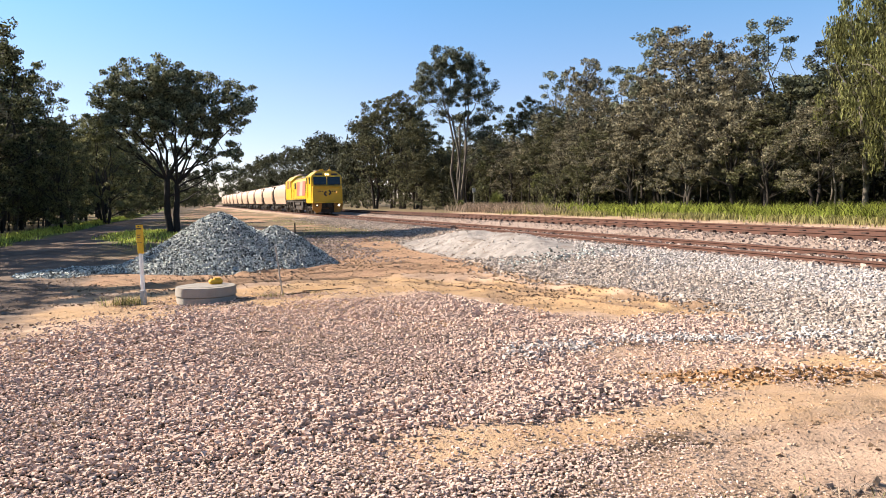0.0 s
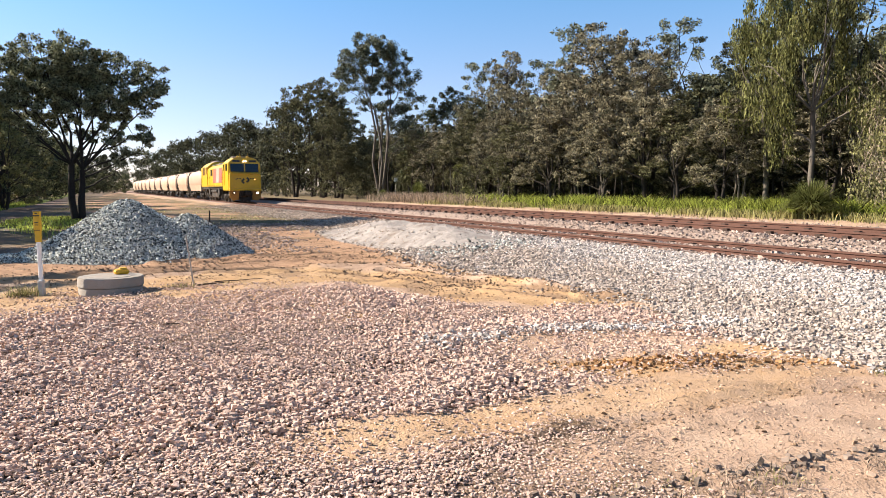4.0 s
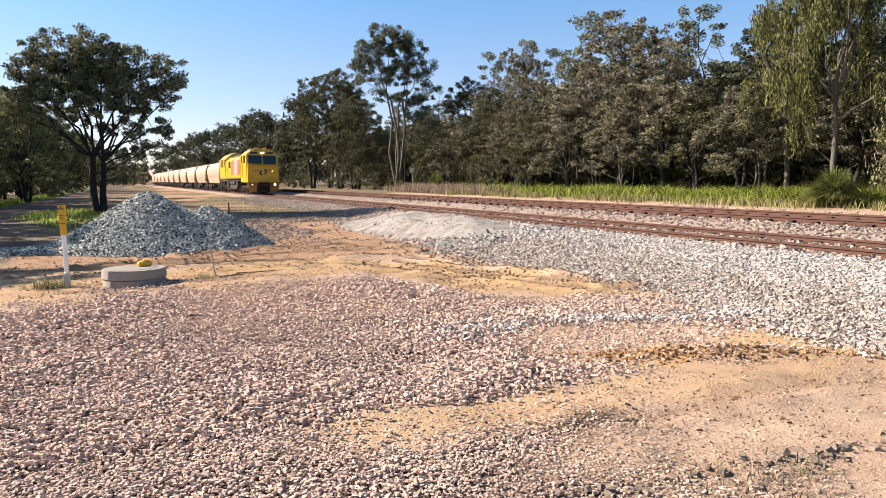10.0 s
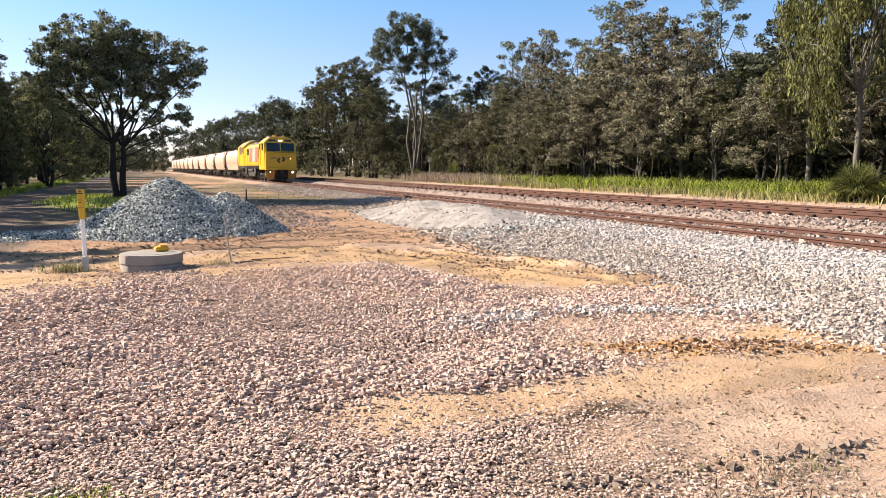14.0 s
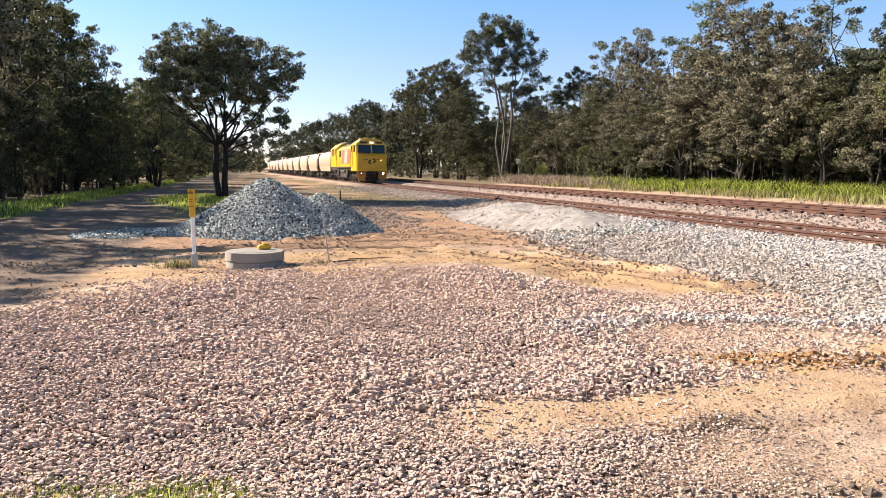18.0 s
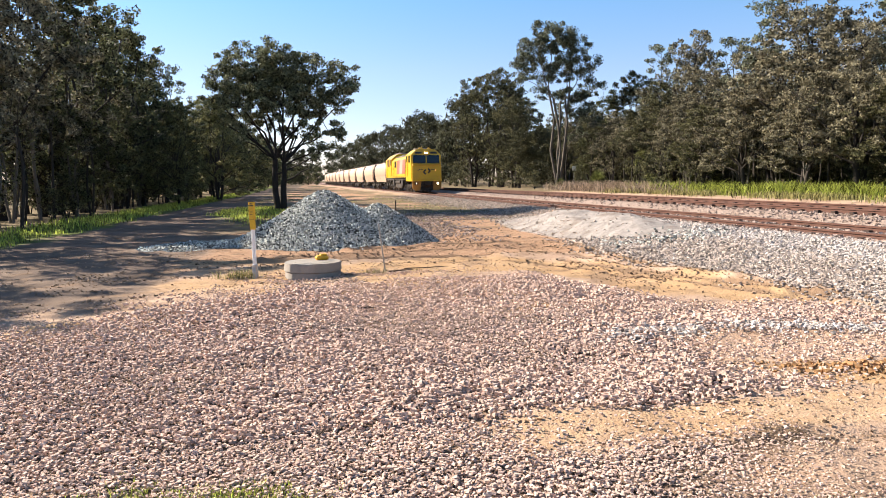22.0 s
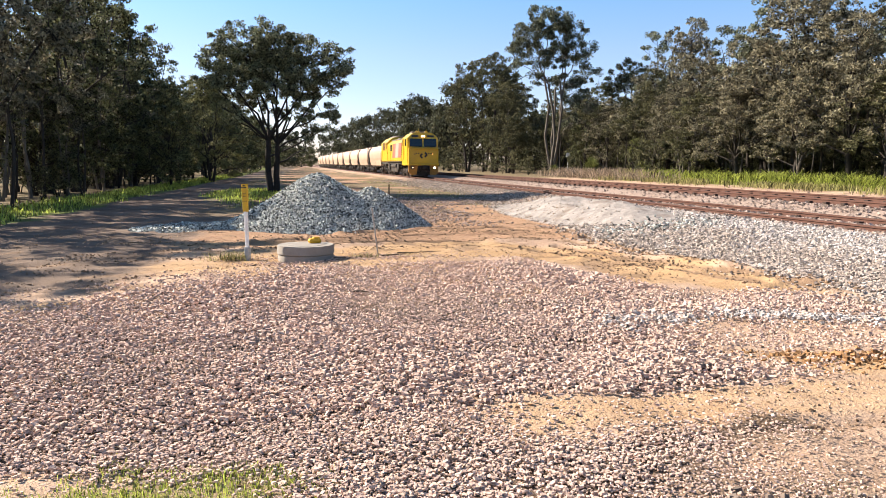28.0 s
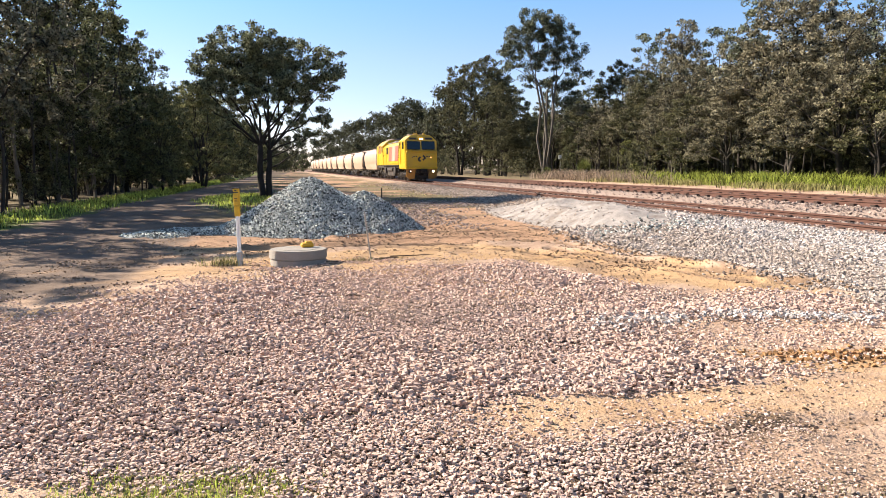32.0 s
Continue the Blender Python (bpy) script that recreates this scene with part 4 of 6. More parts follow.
def build_trees():
    R = random.Random(8)
    # the lone gum by the road
    hero = [(-1.0, 0.0, 6.95, 1.5, 1.5, 0.95), (-2.3, 0.2, 6.25, 0.95, 1.1, 0.8), (0.3, -0.3, 7.0, 1.3, 1.3, 0.9), (-0.2, 0.8, 6.2, 1.5, 1.3, 1.0), (1.6, 0.0, 6.7, 1.0, 1.1, 0.75), (2.75, 0.1, 6.4, 0.95, 1.0, 0.75),
            (3.15, -0.2, 5.7, 0.6, 0.8, 0.5), (2.2, 0.4, 5.4, 1.0, 1.0, 0.7), (-2.9, 0.0, 5.6, 0.7, 0.8, 0.5), (-1.6, -0.5, 5.2, 1.1, 1.1, 0.75), (0.2, -1.0, 5.3, 1.1, 1.0, 0.8), (1.3, -0.4, 5.0, 0.95, 0.9, 0.7), (-0.6, 0.8, 4.6, 1.0, 1.0, 0.6),
            (2.3, 0.0, 4.1, 0.75, 0.8, 0.55), (2.6, 0.2, 3.4, 0.6, 0.7, 0.45), (1.7, -0.2, 3.2, 0.8, 0.8, 0.6), (1.5, 0.2, 2.3, 0.6, 0.6, 0.5), (-2.4, 0.2, 4.3, 0.8, 0.8, 0.5), (-1.7, 0.3, 3.6, 0.7, 0.7, 0.45), (0.9, 0.7, 4.0, 0.8, 0.8, 0.5), (0.9, -0.3, 6.0, 1.1, 1.1, 0.7), (-1.2, -0.2, 6.0, 1.2, 1.2, 0.8)]
    stand(tree("gum_tree", make_tree(random.Random(21), [(x, y, z, a * 1.14, b * 1.2, c * 1.25) for x, y, z, a, b, c in hero], 2.4, 2, 0.15, 0.03, dens=8.5, leaves=84, clump=0.29, leaf=(0.105, 0.056), holes=-0.16), M_BARK_D, M_LEAF_HERO, "spreading grey-green gum with two dark trunks beside the dirt road"), -0.45, 35.0, 0, 1.0, 0.97)
    tall = [(-0.7, 0.0, 14.3, 2.0, 2.0, 1.2), (-2.6, 0.0, 12.9, 1.6, 1.6, 1.0), (-4.3, 0.3, 12.0, 0.95, 1.0, 0.7), (1.2, 0.0, 13.3, 1.7, 1.7, 1.2), (2.6, 0.2, 11.6, 1.4, 1.4, 1.0), (3.4, 0.0, 9.8, 1.0, 1.1, 0.8), (-3.6, 0.0, 10.6, 1.0, 1.0, 0.7), (-1.5, 0.5, 11.4, 1.6, 1.6, 1.0),
            (0.6, -0.4, 11.2, 1.6, 1.6, 1.0), (2.4, 0.3, 8.4, 1.3, 1.3, 0.9), (3.0, 0.0, 6.8, 0.95, 1.0, 0.7), (0.8, 0.6, 9.0, 1.3, 1.3, 0.8), (1.9, 0.0, 5.2, 0.9, 0.9, 0.7), (-1.9, 0.0, 8.9, 0.9, 0.9, 0.6), (1.3, -0.5, 7.0, 0.9, 0.9, 0.6)]
    stand(tree("tall_gum_tree", make_tree(random.Random(5), [(x, y, z, a * 1.1, b * 1.15, c * 1.25) for x, y, z, a, b, c in tall], 9.6, 5, 0.125, 0.085, holes=-0.08, dens=3.8, leaves=95, clump=0.46, leaf=(0.155, 0.075)), M_BARK_L, M_LEAF_TALL, "tall open gum with several pale upright stems"), 25.4, 65.0, 0)
    G1, G2 = "gums along the railway", "gums beside the road"

    def kind(seed, h, w, low, n, fork, stems, r, bark, leafm, label, group, lite=False, **kw):
        rng = random.Random(seed)
        opt = dict(dens=1.6, leaves=34, clump=0.85, leaf=(0.30, 0.165), twigs=False, seg=5) if lite else dict(dens=3.6, leaves=62, clump=0.38, leaf=(0.145, 0.078), holes=-0.02)
        opt.update(kw)
        return tree("gum_tree", make_tree(rng, lobes_for(rng, h, w, low, n), fork, stems, r, **opt), bark, leafm, label, group=group)

    L_OL, L_BR, L_SL, L_DK = "dense rounded olive-green gum at the wood's edge", "spreading brownish-green gum with a dark trunk", "slender dull-green gum with two dark stems", "dark green gum beside the shaded dirt road"
    olive = kind(12, 11, 7.5, 2.2, 15, 2.6, 3, 0.14, M_BARK_D, M_LEAF_OLIVE, L_OL, G1)
    olive2 = kind(13, 11, 7.0, 2.2, 12, 2.2, 2, 0.15, M_BARK_D, M_LEAF_OLIVE, L_OL, G1)
    brown = kind(33, 11, 8.0, 3.2, 13, 3.2, 1, 0.21, M_BARK_D, M_LEAF_BROWN, L_BR, G1)
    brown2 = kind(34, 11, 7.0, 2.8, 14, 3.0, 2, 0.16, M_BARK_D, M_LEAF_BROWN, L_BR, G1)
    slim = kind(44, 11, 5.6, 4.0, 10, 4.4, 2, 0.12, M_BARK_D, M_LEAF_TALL, L_SL, G1, dens=4.0)
    dark = kind(55, 11, 7.5, 1.6, 15, 3.0, 2, 0.17, M_BARK_D, M_LEAF_DARK, L_DK, G2, holes=0.0)
    dark2 = kind(56, 11, 6.8, 2.0, 13, 3.0, 1, 0.18, M_BARK_D, M_LEAF_DARK, L_DK, G2, dens=3.4, holes=0.0)
    far_o = kind(61, 11, 8.0, 1.2, 15, 2.2, 2, 0.16, M_BARK_D, M_LEAF_FAR, "far olive-green gum along the line", G1, True)
    far_b = kind(62, 11, 8.5, 2.6, 17, 2.8, 2, 0.15, M_BARK_D, M_LEAF_BROWN, "brownish gum deep in the wood", G1, True)
    far_c = kind(64, 11, 8.5, 0.5, 16, 2.8, 2, 0.15, M_BARK_D, M_LEAF_DARK, "dark gum deep in the wood", G1, True)
    far_d = kind(63, 11, 8.0, 0.8, 16, 2.4, 2, 0.16, M_BARK_D, M_LEAF_DARK, "far dark gum beside the road", G2, True)
    rng = random.Random(66)
    weep = tree("weeping_gum", make_tree(rng, lobes_for(rng, 11.0, 6.8, 4.2, 13), 4.0, 1, 0.16, droop=1.3, holes=0.15, dens=2.4, leaves=165, clump=0.44, leaf=(0.2, 0.052)), M_BARK_L, M_LEAF_WEEP, "weeping gum with hanging yellow-green foliage and a pale trunk")
    rng = random.Random(77)
    low_lobes = lobes_for(rng, 8.2, 8.5, 1.0, 15) + [(math.cos(a) * 2.6, math.sin(a) * 2.6, 1.3, 1.5, 1.5, 1.1) for a in (0.3, 1.5, 2.8, 4.0, 5.2)]
    bush = tree("paperbark", make_tree(rng, low_lobes, 1.4, 4, 0.12, 0.3, droop=0.35, holes=-0.06, dens=4.2, leaves=115, clump=0.5, leaf=(0.09, 0.045)), M_BARK_L, M_LEAF_BUSH, "broad pale yellowish tree with foliage down to the reeds")
    rng = random.Random(78)
    link("twig_tangle", make_tree(rng, low_lobes, 1.4, 1, 0.05, droop=0.7, holes=0.05, dens=2.8, leaves=34, clump=0.6, leaf=(0.4, 0.010), twigs=False)[1], M_DRYTWIG, bush, "tangle of pale dry twigs")
    rng = random.Random(88)
    shrub = tree("shrub", make_tree(rng, lobes_for(rng, 3.2, 3.0, 0.5, 8), 0.5, 4, 0.045, 0.3, dens=7, leaves=30, clump=0.42, leaf=(0.16, 0.085), seg=4, twigs=False), M_BARK_D, M_LEAF_OLIVE, "low olive shrub under the trees", "shrub", "shrubs under the gums")
    rng = random.Random(89)
    bright = tree("shrub", make_tree(rng, lobes_for(rng, 2.8, 1.7, 0.4, 8), 0.5, 3, 0.03, 0.2, dens=16, leaves=30, clump=0.26, leaf=(0.12, 0.06), seg=4, twigs=False), M_BARK_D, M_LEAF_WEEP, "slender yellow-green shrub at the edge of the reeds", "shrub", "shrubs under the gums")
    stand(bright, 24.2, 46.0, 0)
    rng = random.Random(99)
    thin = tree("sapling", make_tree(rng, lobes_for(rng, 7.0, 2.4, 3.8, 5), 4.0, 1, 0.065, 0.02, dens=12, leaves=40, clump=0.45, leaf=(0.17, 0.09), seg=5), M_BARK_D, M_LEAF_BROWN, "thin young gum with a bare stem", "tree", "saplings under the gums")

    def rise(model, x, y, h, turn=None, wide=1.0, label=""):
        """A gum of that height, its width in keeping."""
        return stand(model, x, y, R.uniform(0, 360) if turn is None else turn, (0.55 + 0.45 * h / 11) * wide, h / 11, label)

    # the wood beyond the tracks, its front from far to near
    for m, x, y, h, wd in ((olive, 25.6, 84.9, 14.2, 1.15), (olive2, 23.0, 88, 13.4, 1.0), (olive2, 28.4, 87, 12.4, 1.1), (olive, 30.5, 93, 12.0, 1.1), (olive2, 27.5, 96, 14.8, 1.1), (olive, 24.6, 76.5, 10.0, 0.85), (olive2, 29.5, 73, 9.0, 0.9), (dark, 31, 66.5, 9.6, 0.95), (olive, 31, 61, 10.4, 0.95),
                           (slim, 32, 58, 12.4, 1.0), (brown, 33, 54, 12.6, 1.0), (slim, 33.5, 50, 11.5, 1.0), (olive2, 28.5, 51.5, 8.2, 0.95), (brown2, 29, 46, 8.6, 0.95), (brown2, 30.5, 42.5, 9.8, 1.0),
                           (slim, 29.6, 39.5, 11.8, 1.15), (brown, 28.6, 35.6, 11.0, 1.1), (brown2, 32.5, 35.6, 10.4, 1.0), (brown, 27.8, 30.6, 8.2, 0.9), (slim, 30.5, 31, 10.6, 1.1), (olive, 33, 28, 9.8, 1.0),
                           (brown2, 31, 23, 9.6, 1.0), (slim, 31.5, 20.5, 10.6, 1.1), (brown, 30.5, 16, 9.8, 1.0), (brown2, 31, 11, 9.8, 1.0), (olive2, 30, 7, 9.8, 1.0)):
        rise(m, x, y, h, None, wd)
    stand(weep, 28.4, 23.2, 20, 0.82, 1.0)
    stand(weep, 25.3, 18.5, 140, 0.72, 0.92)
    stand(bush, 27.0, 14.2, 0, 0.86, 1.15)
    stand(bush, 26.0, 9.6, 120, 1.0, 1.2)
    for i in range(26):
        rise(R.choice((far_o, far_b, far_b)), 39 + R.uniform(-2.0, 3), 4 + i * 4.2 + R.uniform(-1.2, 1.2), R.uniform(6.5, 9.5))
        rise(far_c, 47 + R.uniform(-2.0, 6), 6 + i * 5.0 + R.uniform(-1.2, 1.2), R.uniform(8.5, 11.0))
    for i in range(15):
        rise(far_c, 70 + R.uniform(-4, 6), 16 + i * 9 + R.uniform(-2, 2), R.uniform(9, 11.5), None, 1.5, "far dark gum closing the wood")
    # farther along the line
    for x, y, h in ((27, 110, 13.6), (28, 124, 11.5), (28.5, 138, 12.5), (29, 152, 15.6), (29, 166, 16.0), (29, 184, 15.0), (29, 205, 16.5), (28.5, 228, 16.5), (28, 252, 17), (28, 275, 18), (27, 300, 17), (26, 326, 16.5), (25, 360, 16),
                    (36, 118, 13), (37, 145, 14), (37, 175, 15), (37, 215, 16), (3, 335, 15), (-3, 310, 14), (-6, 285, 13), (6, 380, 16), (-2, 420, 17), (8, 440, 17), (16, 430, 17), (24, 420, 17), (-12, 400, 16)):
        rise(far_o, x, y, h)
    # the wood beside the dirt road
    for m, x, y, h, wd in ((brown, -11.8, 33.0, 11.2, 1.0), (dark, -11.4, 38.6, 11.9, 1.15), (dark2, -10.4, 44.5, 12.0, 1.15), (dark, -10.6, 50, 12.0, 1.0), (dark2, -12.4, 55, 13.0, 1.1), (dark, -11.8, 62, 13.4, 1.05), (dark, -10.6, 69, 8.0, 0.9),
                           (dark2, -11.5, 73, 13.0, 1.0), (dark, -11.2, 83, 10.6, 1.0),  (brown, -13.8, 28.6, 10.4, 1.0), (slim, -13.8, 23.0, 10.2, 1.35), (slim, -15.0, 17.8, 9.4, 1.3)):
        rise(m, x, y, h, None, wd)
    for x, y, h in ((-14.5, 52, 12.2), (-31, 30, 8.5), (-33, 36, 9.0), (-30, 42, 9.5), (-34, 49, 10), (-30, 55, 10), (-26, 63, 10), (-38, 42, 11), (-18, 60, 11.5), (-17, 72, 11.5), (-16, 84, 11), (-15, 95, 11), (-5.6, 112, 9), (-5.2, 142, 10), (-5.2, 185, 12), (-4, 235, 13), (-10, 96, 11), (-10.5, 112, 12), (-9.5, 130, 12), (-10, 152, 12), (-9, 178, 13), (-9.5, 210, 14), (-9, 250, 15), (-9, 300, 16), (-10, 350, 17)):
        rise(far_d, x, y, h)
    for i in range(7):
        rise(far_d, -7 + i * 2.7 + R.uniform(-0.8, 0.8), 255 + R.uniform(-20, 20), R.uniform(4.5, 6.5), None, 0.7, "low far gum closing the dirt road")
    # leaf colour made paler to stand for sun blocked by the wood
    pale = kind(71, 11, 8.0, 1.8, 14, 2.6, 2, 0.14, M_BARK_D, M_LEAF_BUSH, "pale olive gum at the road's edge", G2)
    rise(pale, -5.3, 57, 8.0, 20, 0.95)
    rise(pale, -6.6, 68, 9.2, 140, 0.9)
    rise(pale, -7.2, 50, 6.4, 250, 0.7)
    for x, y, h in ((-11.2, 36, 5.6), (-10.6, 40.5, 6.4), (-10.0, 45.5, 5.8), (-9.6, 51, 6.6), (-9.0, 57, 6.2), (-8.6, 64, 6.8), (-8.4, 72, 7.4), (-8.2, 81, 8.4), (-8.0, 92, 9.4), (-7.6, 104, 10.0), (-7.2, 120, 10.5)):
        rise(R.choice((dark, dark2)), x, y, h, None, 0.85, "low dark gum at the edge of the roadside wood")
    for m, x, y, h in ((brown2, 27.0, 24.5, 5.2), (olive2, 27.6, 28.0, 6.0), (brown2, 26.6, 33.0, 5.4), (brown, 27.0, 38.5, 6.2), (olive, 26.8, 43.0, 5.6), (brown2, 28.4, 47.5, 6.6), (olive2, 29.0, 55, 6.8), (brown2, 28.6, 60, 6.0), (olive, 30, 68, 7.0), (brown2, 28.6, 20.2, 5.6), (olive2, 24.4, 74, 6.0)):
        rise(m, x, y, h, None, 0.92, "low gum with foliage down to the reeds")
    # undergrowth
    for i in range(44):
        stand(shrub, R.choice((29.5, 32, 35, 40)) + R.uniform(-1.5, 1.5), 8 + i * 1.9 + R.uniform(-0.8, 0.8), R.uniform(0, 360), R.uniform(0.5, 0.95))
    for x, y, k in ((26.0, 47.5, 0.85), (26.4, 50.5, 0.65), (27.2, 44.0, 0.8), (24.6, 58, 0.5), (23.8, 72, 0.8), (24.2, 80, 0.9), (25, 88, 0.9), (23.5, 95, 1.0), (24.5, 104, 1.1), (23.5, 114, 1.1), (24.5, 126, 1.2), (24, 140, 1.3), (25, 155, 1.4), (24, 172, 1.5), (24.5, 192, 1.6), (24, 215, 1.8), (24, 242, 2.0)):
        stand(shrub, x, y, R.uniform(0, 360), k)
    for i in range(16):
        stand(shrub, R.uniform(21.6, 24.5), 60 + i * 4.5, R.uniform(0, 360), R.uniform(0.3, 0.6), label="low green shrub beside the track")
    for i in range(22):
        stand(shrub, R.uniform(36, 46), 12 + i * 2.6, R.uniform(0, 360), R.uniform(1.0, 1.5), label="tall dark shrub deep in the wood")
    for i in range(34):
        stand(shrub, -12.2 + R.uniform(-2.2, 1.2), 19 + i * 1.9, R.uniform(0, 360), R.uniform(0.55, 1.0), label="dark shrub in the roadside wood")
    for i in range(18):
        stand(shrub, -9.6 + R.uniform(-1.2, 0.5), 25 + i * 3.2, R.uniform(0, 360), R.uniform(0.4, 0.85), label="low dark shrub at the edge of the roadside wood")
    for i in range(40):
        stand(thin, R.uniform(26.8, 35), 7 + i * 1.6, R.uniform(0, 360), R.uniform(0.7, 1.0))
    for i in range(14):
        stand(thin, R.uniform(-10.2, -8.9), 25 + i * 2.6, R.uniform(0, 360), R.uniform(0.7, 1.0))
    # crooked pale stems with hardly a leaf
    for seed in (3, 9):
        rng = random.Random(seed)
        lobes = [(rng.uniform(-1.3, 1.3), rng.uniform(-1.3, 1.3), rng.uniform(1.6, 5.4), 0.5, 0.5, 0.5) for k in range(9)]
        bare = tree("bare_sapling", make_tree(rng, lobes, 3.0, 2, 0.055, 0.12, dens=9, leaves=7, clump=0.4, leaf=(0.12, 0.06), seg=5, holes=-0.4), M_BARK_L, M_LEAF_OLIVE, "crooked pale sapling with bare twigs in the shaded wood", "tree", "bare saplings in the roadside wood")
        for k in range(13):
            stand(bare, R.uniform(-12.8, -9.4), 20 + k * 2.7 + R.uniform(-1, 1), R.uniform(0, 360), R.uniform(0.8, 1.25))
        for k in range(7):
            stand(bare, R.uniform(26, 31), 14 + k * 6 + R.uniform(-2, 2), R.uniform(0, 360), R.uniform(0.8, 1.1), label="crooked pale sapling under the gums")


build_trees()


# ---- reeds and grass ----
def blades(name, x, y, h, w, material, label, seed, bend=0.35, category="grass"):
    g = np.random.default_rng(seed)
    k = len(x)
    z = gz(x, y)
    turn = g.uniform(0, 2 * np.pi, k)
    lean = g.uniform(0, bend, k) * h
    face = g.uniform(0, np.pi, k)
    sx, sy = np.cos(face) * w / 2, np.sin(face) * w / 2
    dx, dy = np.cos(turn) * lean, np.sin(turn) * lean
    v = np.stack([np.stack([x - sx, y - sy, z - 0.02], -1), np.stack([x + sx, y + sy, z - 0.02], -1),
                  np.stack([x + dx * 0.35 + sx, y + dy * 0.35 + sy, z + h * 0.6], -1), np.stack([x + dx * 0.35 - sx, y + dy * 0.35 - sy, z + h * 0.6], -1),
                  np.stack([x + dx, y + dy, z + h], -1)], 1).reshape(-1, 3)
    i = np.arange(k) * 5
    tris = np.concatenate([np.stack([i, i + 1, i + 2], -1), np.stack([i, i + 2, i + 3], -1), np.stack([i + 3, i + 2, i + 4], -1)])
    return tagged(link(name, tri_mesh(name, v, tris), material), label, category, kind="stuff")


# x, y, blades and height of single weeds
WEEDS = [(6.95, 4.05, 90, 0.10), (3.75, 2.79, 70, 0.06), (3.26, 3.07, 45, 0.045), (2.83, 3.15, 40, 0.04), (1.45, 13.1, 150, 0.14), (2.1, 13.3, 70, 0.09)]


def build_grass():
    g = np.random.default_rng(4)
    x, y = scatter(g, 110000, 22.0, 31, 4, 62, lambda x, y: sstep(22.2, 23.4, x + 1.6 * (fbm(x, y, 2.0, 2) - 0.5)) * sstep(31, 26, x) * (0.15 + 0.85 * sstep(0.3, 0.55, fbm(x, y, 3.0, 6))) * sstep(54, 42, y))
    blades("reeds", x, y, g.uniform(0.22, 0.75, len(x)) * (0.3 + 1.15 * fbm(x, y, 1.1, 15)), g.uniform(0.016, 0.042, len(x)), M_REED, "bright green bent reeds between the track and the trees", 1, 1.2, category="reeds")
    x, y = scatter(g, 32000, 21.2, 24.5, 38, 60, lambda x, y: sstep(0.4, 0.55, fbm(x, y, 1.2, 44)) * np.exp(-(((x - 22.6) / 0.9) ** 2 + ((y - 49) / 6.5) ** 2)))
    blades("dry_grass", x, y, g.uniform(0.25, 0.9, len(x)), g.uniform(0.010, 0.028, len(x)), M_DRY, "dry pinkish grass beside the track", 2, 1.3)
    x, y = scatter(g, 42000, -11, -4.0, 17, 90, lambda x, y: sstep(0.2, -0.7, x - verge_x(y) + 2 * (fbm(x, y, 2, 8) - 0.5)) * sstep(-3.6, -2.4, x - verge_x(y)))
    blades("verge_grass", x, y, g.uniform(0.03, 0.20, len(x)), g.uniform(0.012, 0.035, len(x)), M_GRASS, "green grass verge below the roadside trees", 3, 0.5)
    x, y = scatter(g, 9000, -4, 1.5, 26, 40, lambda x, y: sstep(1.7, 0.9, np.hypot((x + 1.6) / 1.1, (y - 33.5) / 4.5) + 1.1 * (fbm(x, y, 1.6, 41) - 0.5)))
    blades("tree_grass", x, y, g.uniform(0.04, 0.16, len(x)), g.uniform(0.015, 0.03, len(x)), M_GRASS, "patch of green grass round the gum's foot", 4, 0.5)
    x, y = g.normal(-0.98, 0.17, 520), g.normal(13.3, 0.09, 520)
    blades("grass_tuft", x, y, g.uniform(0.04, 0.21, 520), g.uniform(0.003, 0.007, 520), M_PALEGRASS, "sparse green tuft at the foot of the marker post", 5, 0.8)
    x, y = scatter(g, 64000, -3.6, 0.4, 1.4, 5.2, lambda x, y: sstep(4.55, 4.1, y + 0.35 * (x + 1.5) + 1.2 * (fbm(x, y, 0.5, 3) - 0.5)) * sstep(0.3, -0.4, x) * sstep(1.2, 2.8, y + 1.2 * (fbm(x, y, 0.8, 5) - 0.5)) * sstep(-3.6, -2.4, x + 0.8 * (fbm(x, y, 0.8, 6) - 0.5)))
    blades("near_grass", x, y, g.uniform(0.012, 0.055, len(x)), g.uniform(0.003, 0.006, len(x)), M_GRASS, "short thin grass at the gravel's edge", 6, 1.2)
    x = np.concatenate([g.normal(3.45, 0.28, 260), g.normal(4.6, 0.12, 140), g.normal(2.4, 0.35, 200)])
    y = np.concatenate([g.normal(2.75, 0.13, 260), g.normal(2.62, 0.06, 140), g.normal(2.7, 0.12, 200)])
    blades("straw", x, y, g.uniform(0.02, 0.09, 600), g.uniform(0.003, 0.008, 600), M_DRY, "wisps of straw on the dirt", 7, 3.0)
    x, y = scatter(g, 20000, 20.6, 23.0, 6, 46, lambda x, y: sstep(0.3, 0.6, fbm(x, y, 1.1, 12)) * sstep(20.5, 22.0, x))
    blades("edge_grass", x, y, g.uniform(0.05, 0.35, len(x)), g.uniform(0.015, 0.03, len(x)), M_PALEGRASS, "ragged dry grass at the reeds' edge", 9, 0.9)
    x, y = scatter(g, 7000, -2.0, 8.0, 27, 75, lambda x, y: sstep(0.48, 0.66, fbm(x, y, 3.4, 29)) * (1 - 0.5 * sstep(45, 75, y)))
    blades("sparse_grass", x, y, g.uniform(0.02, 0.08, len(x)), g.uniform(0.02, 0.05, len(x)), M_PALEGRASS, "thin yellowing grass on the flat beside the track", 10, 1.0)
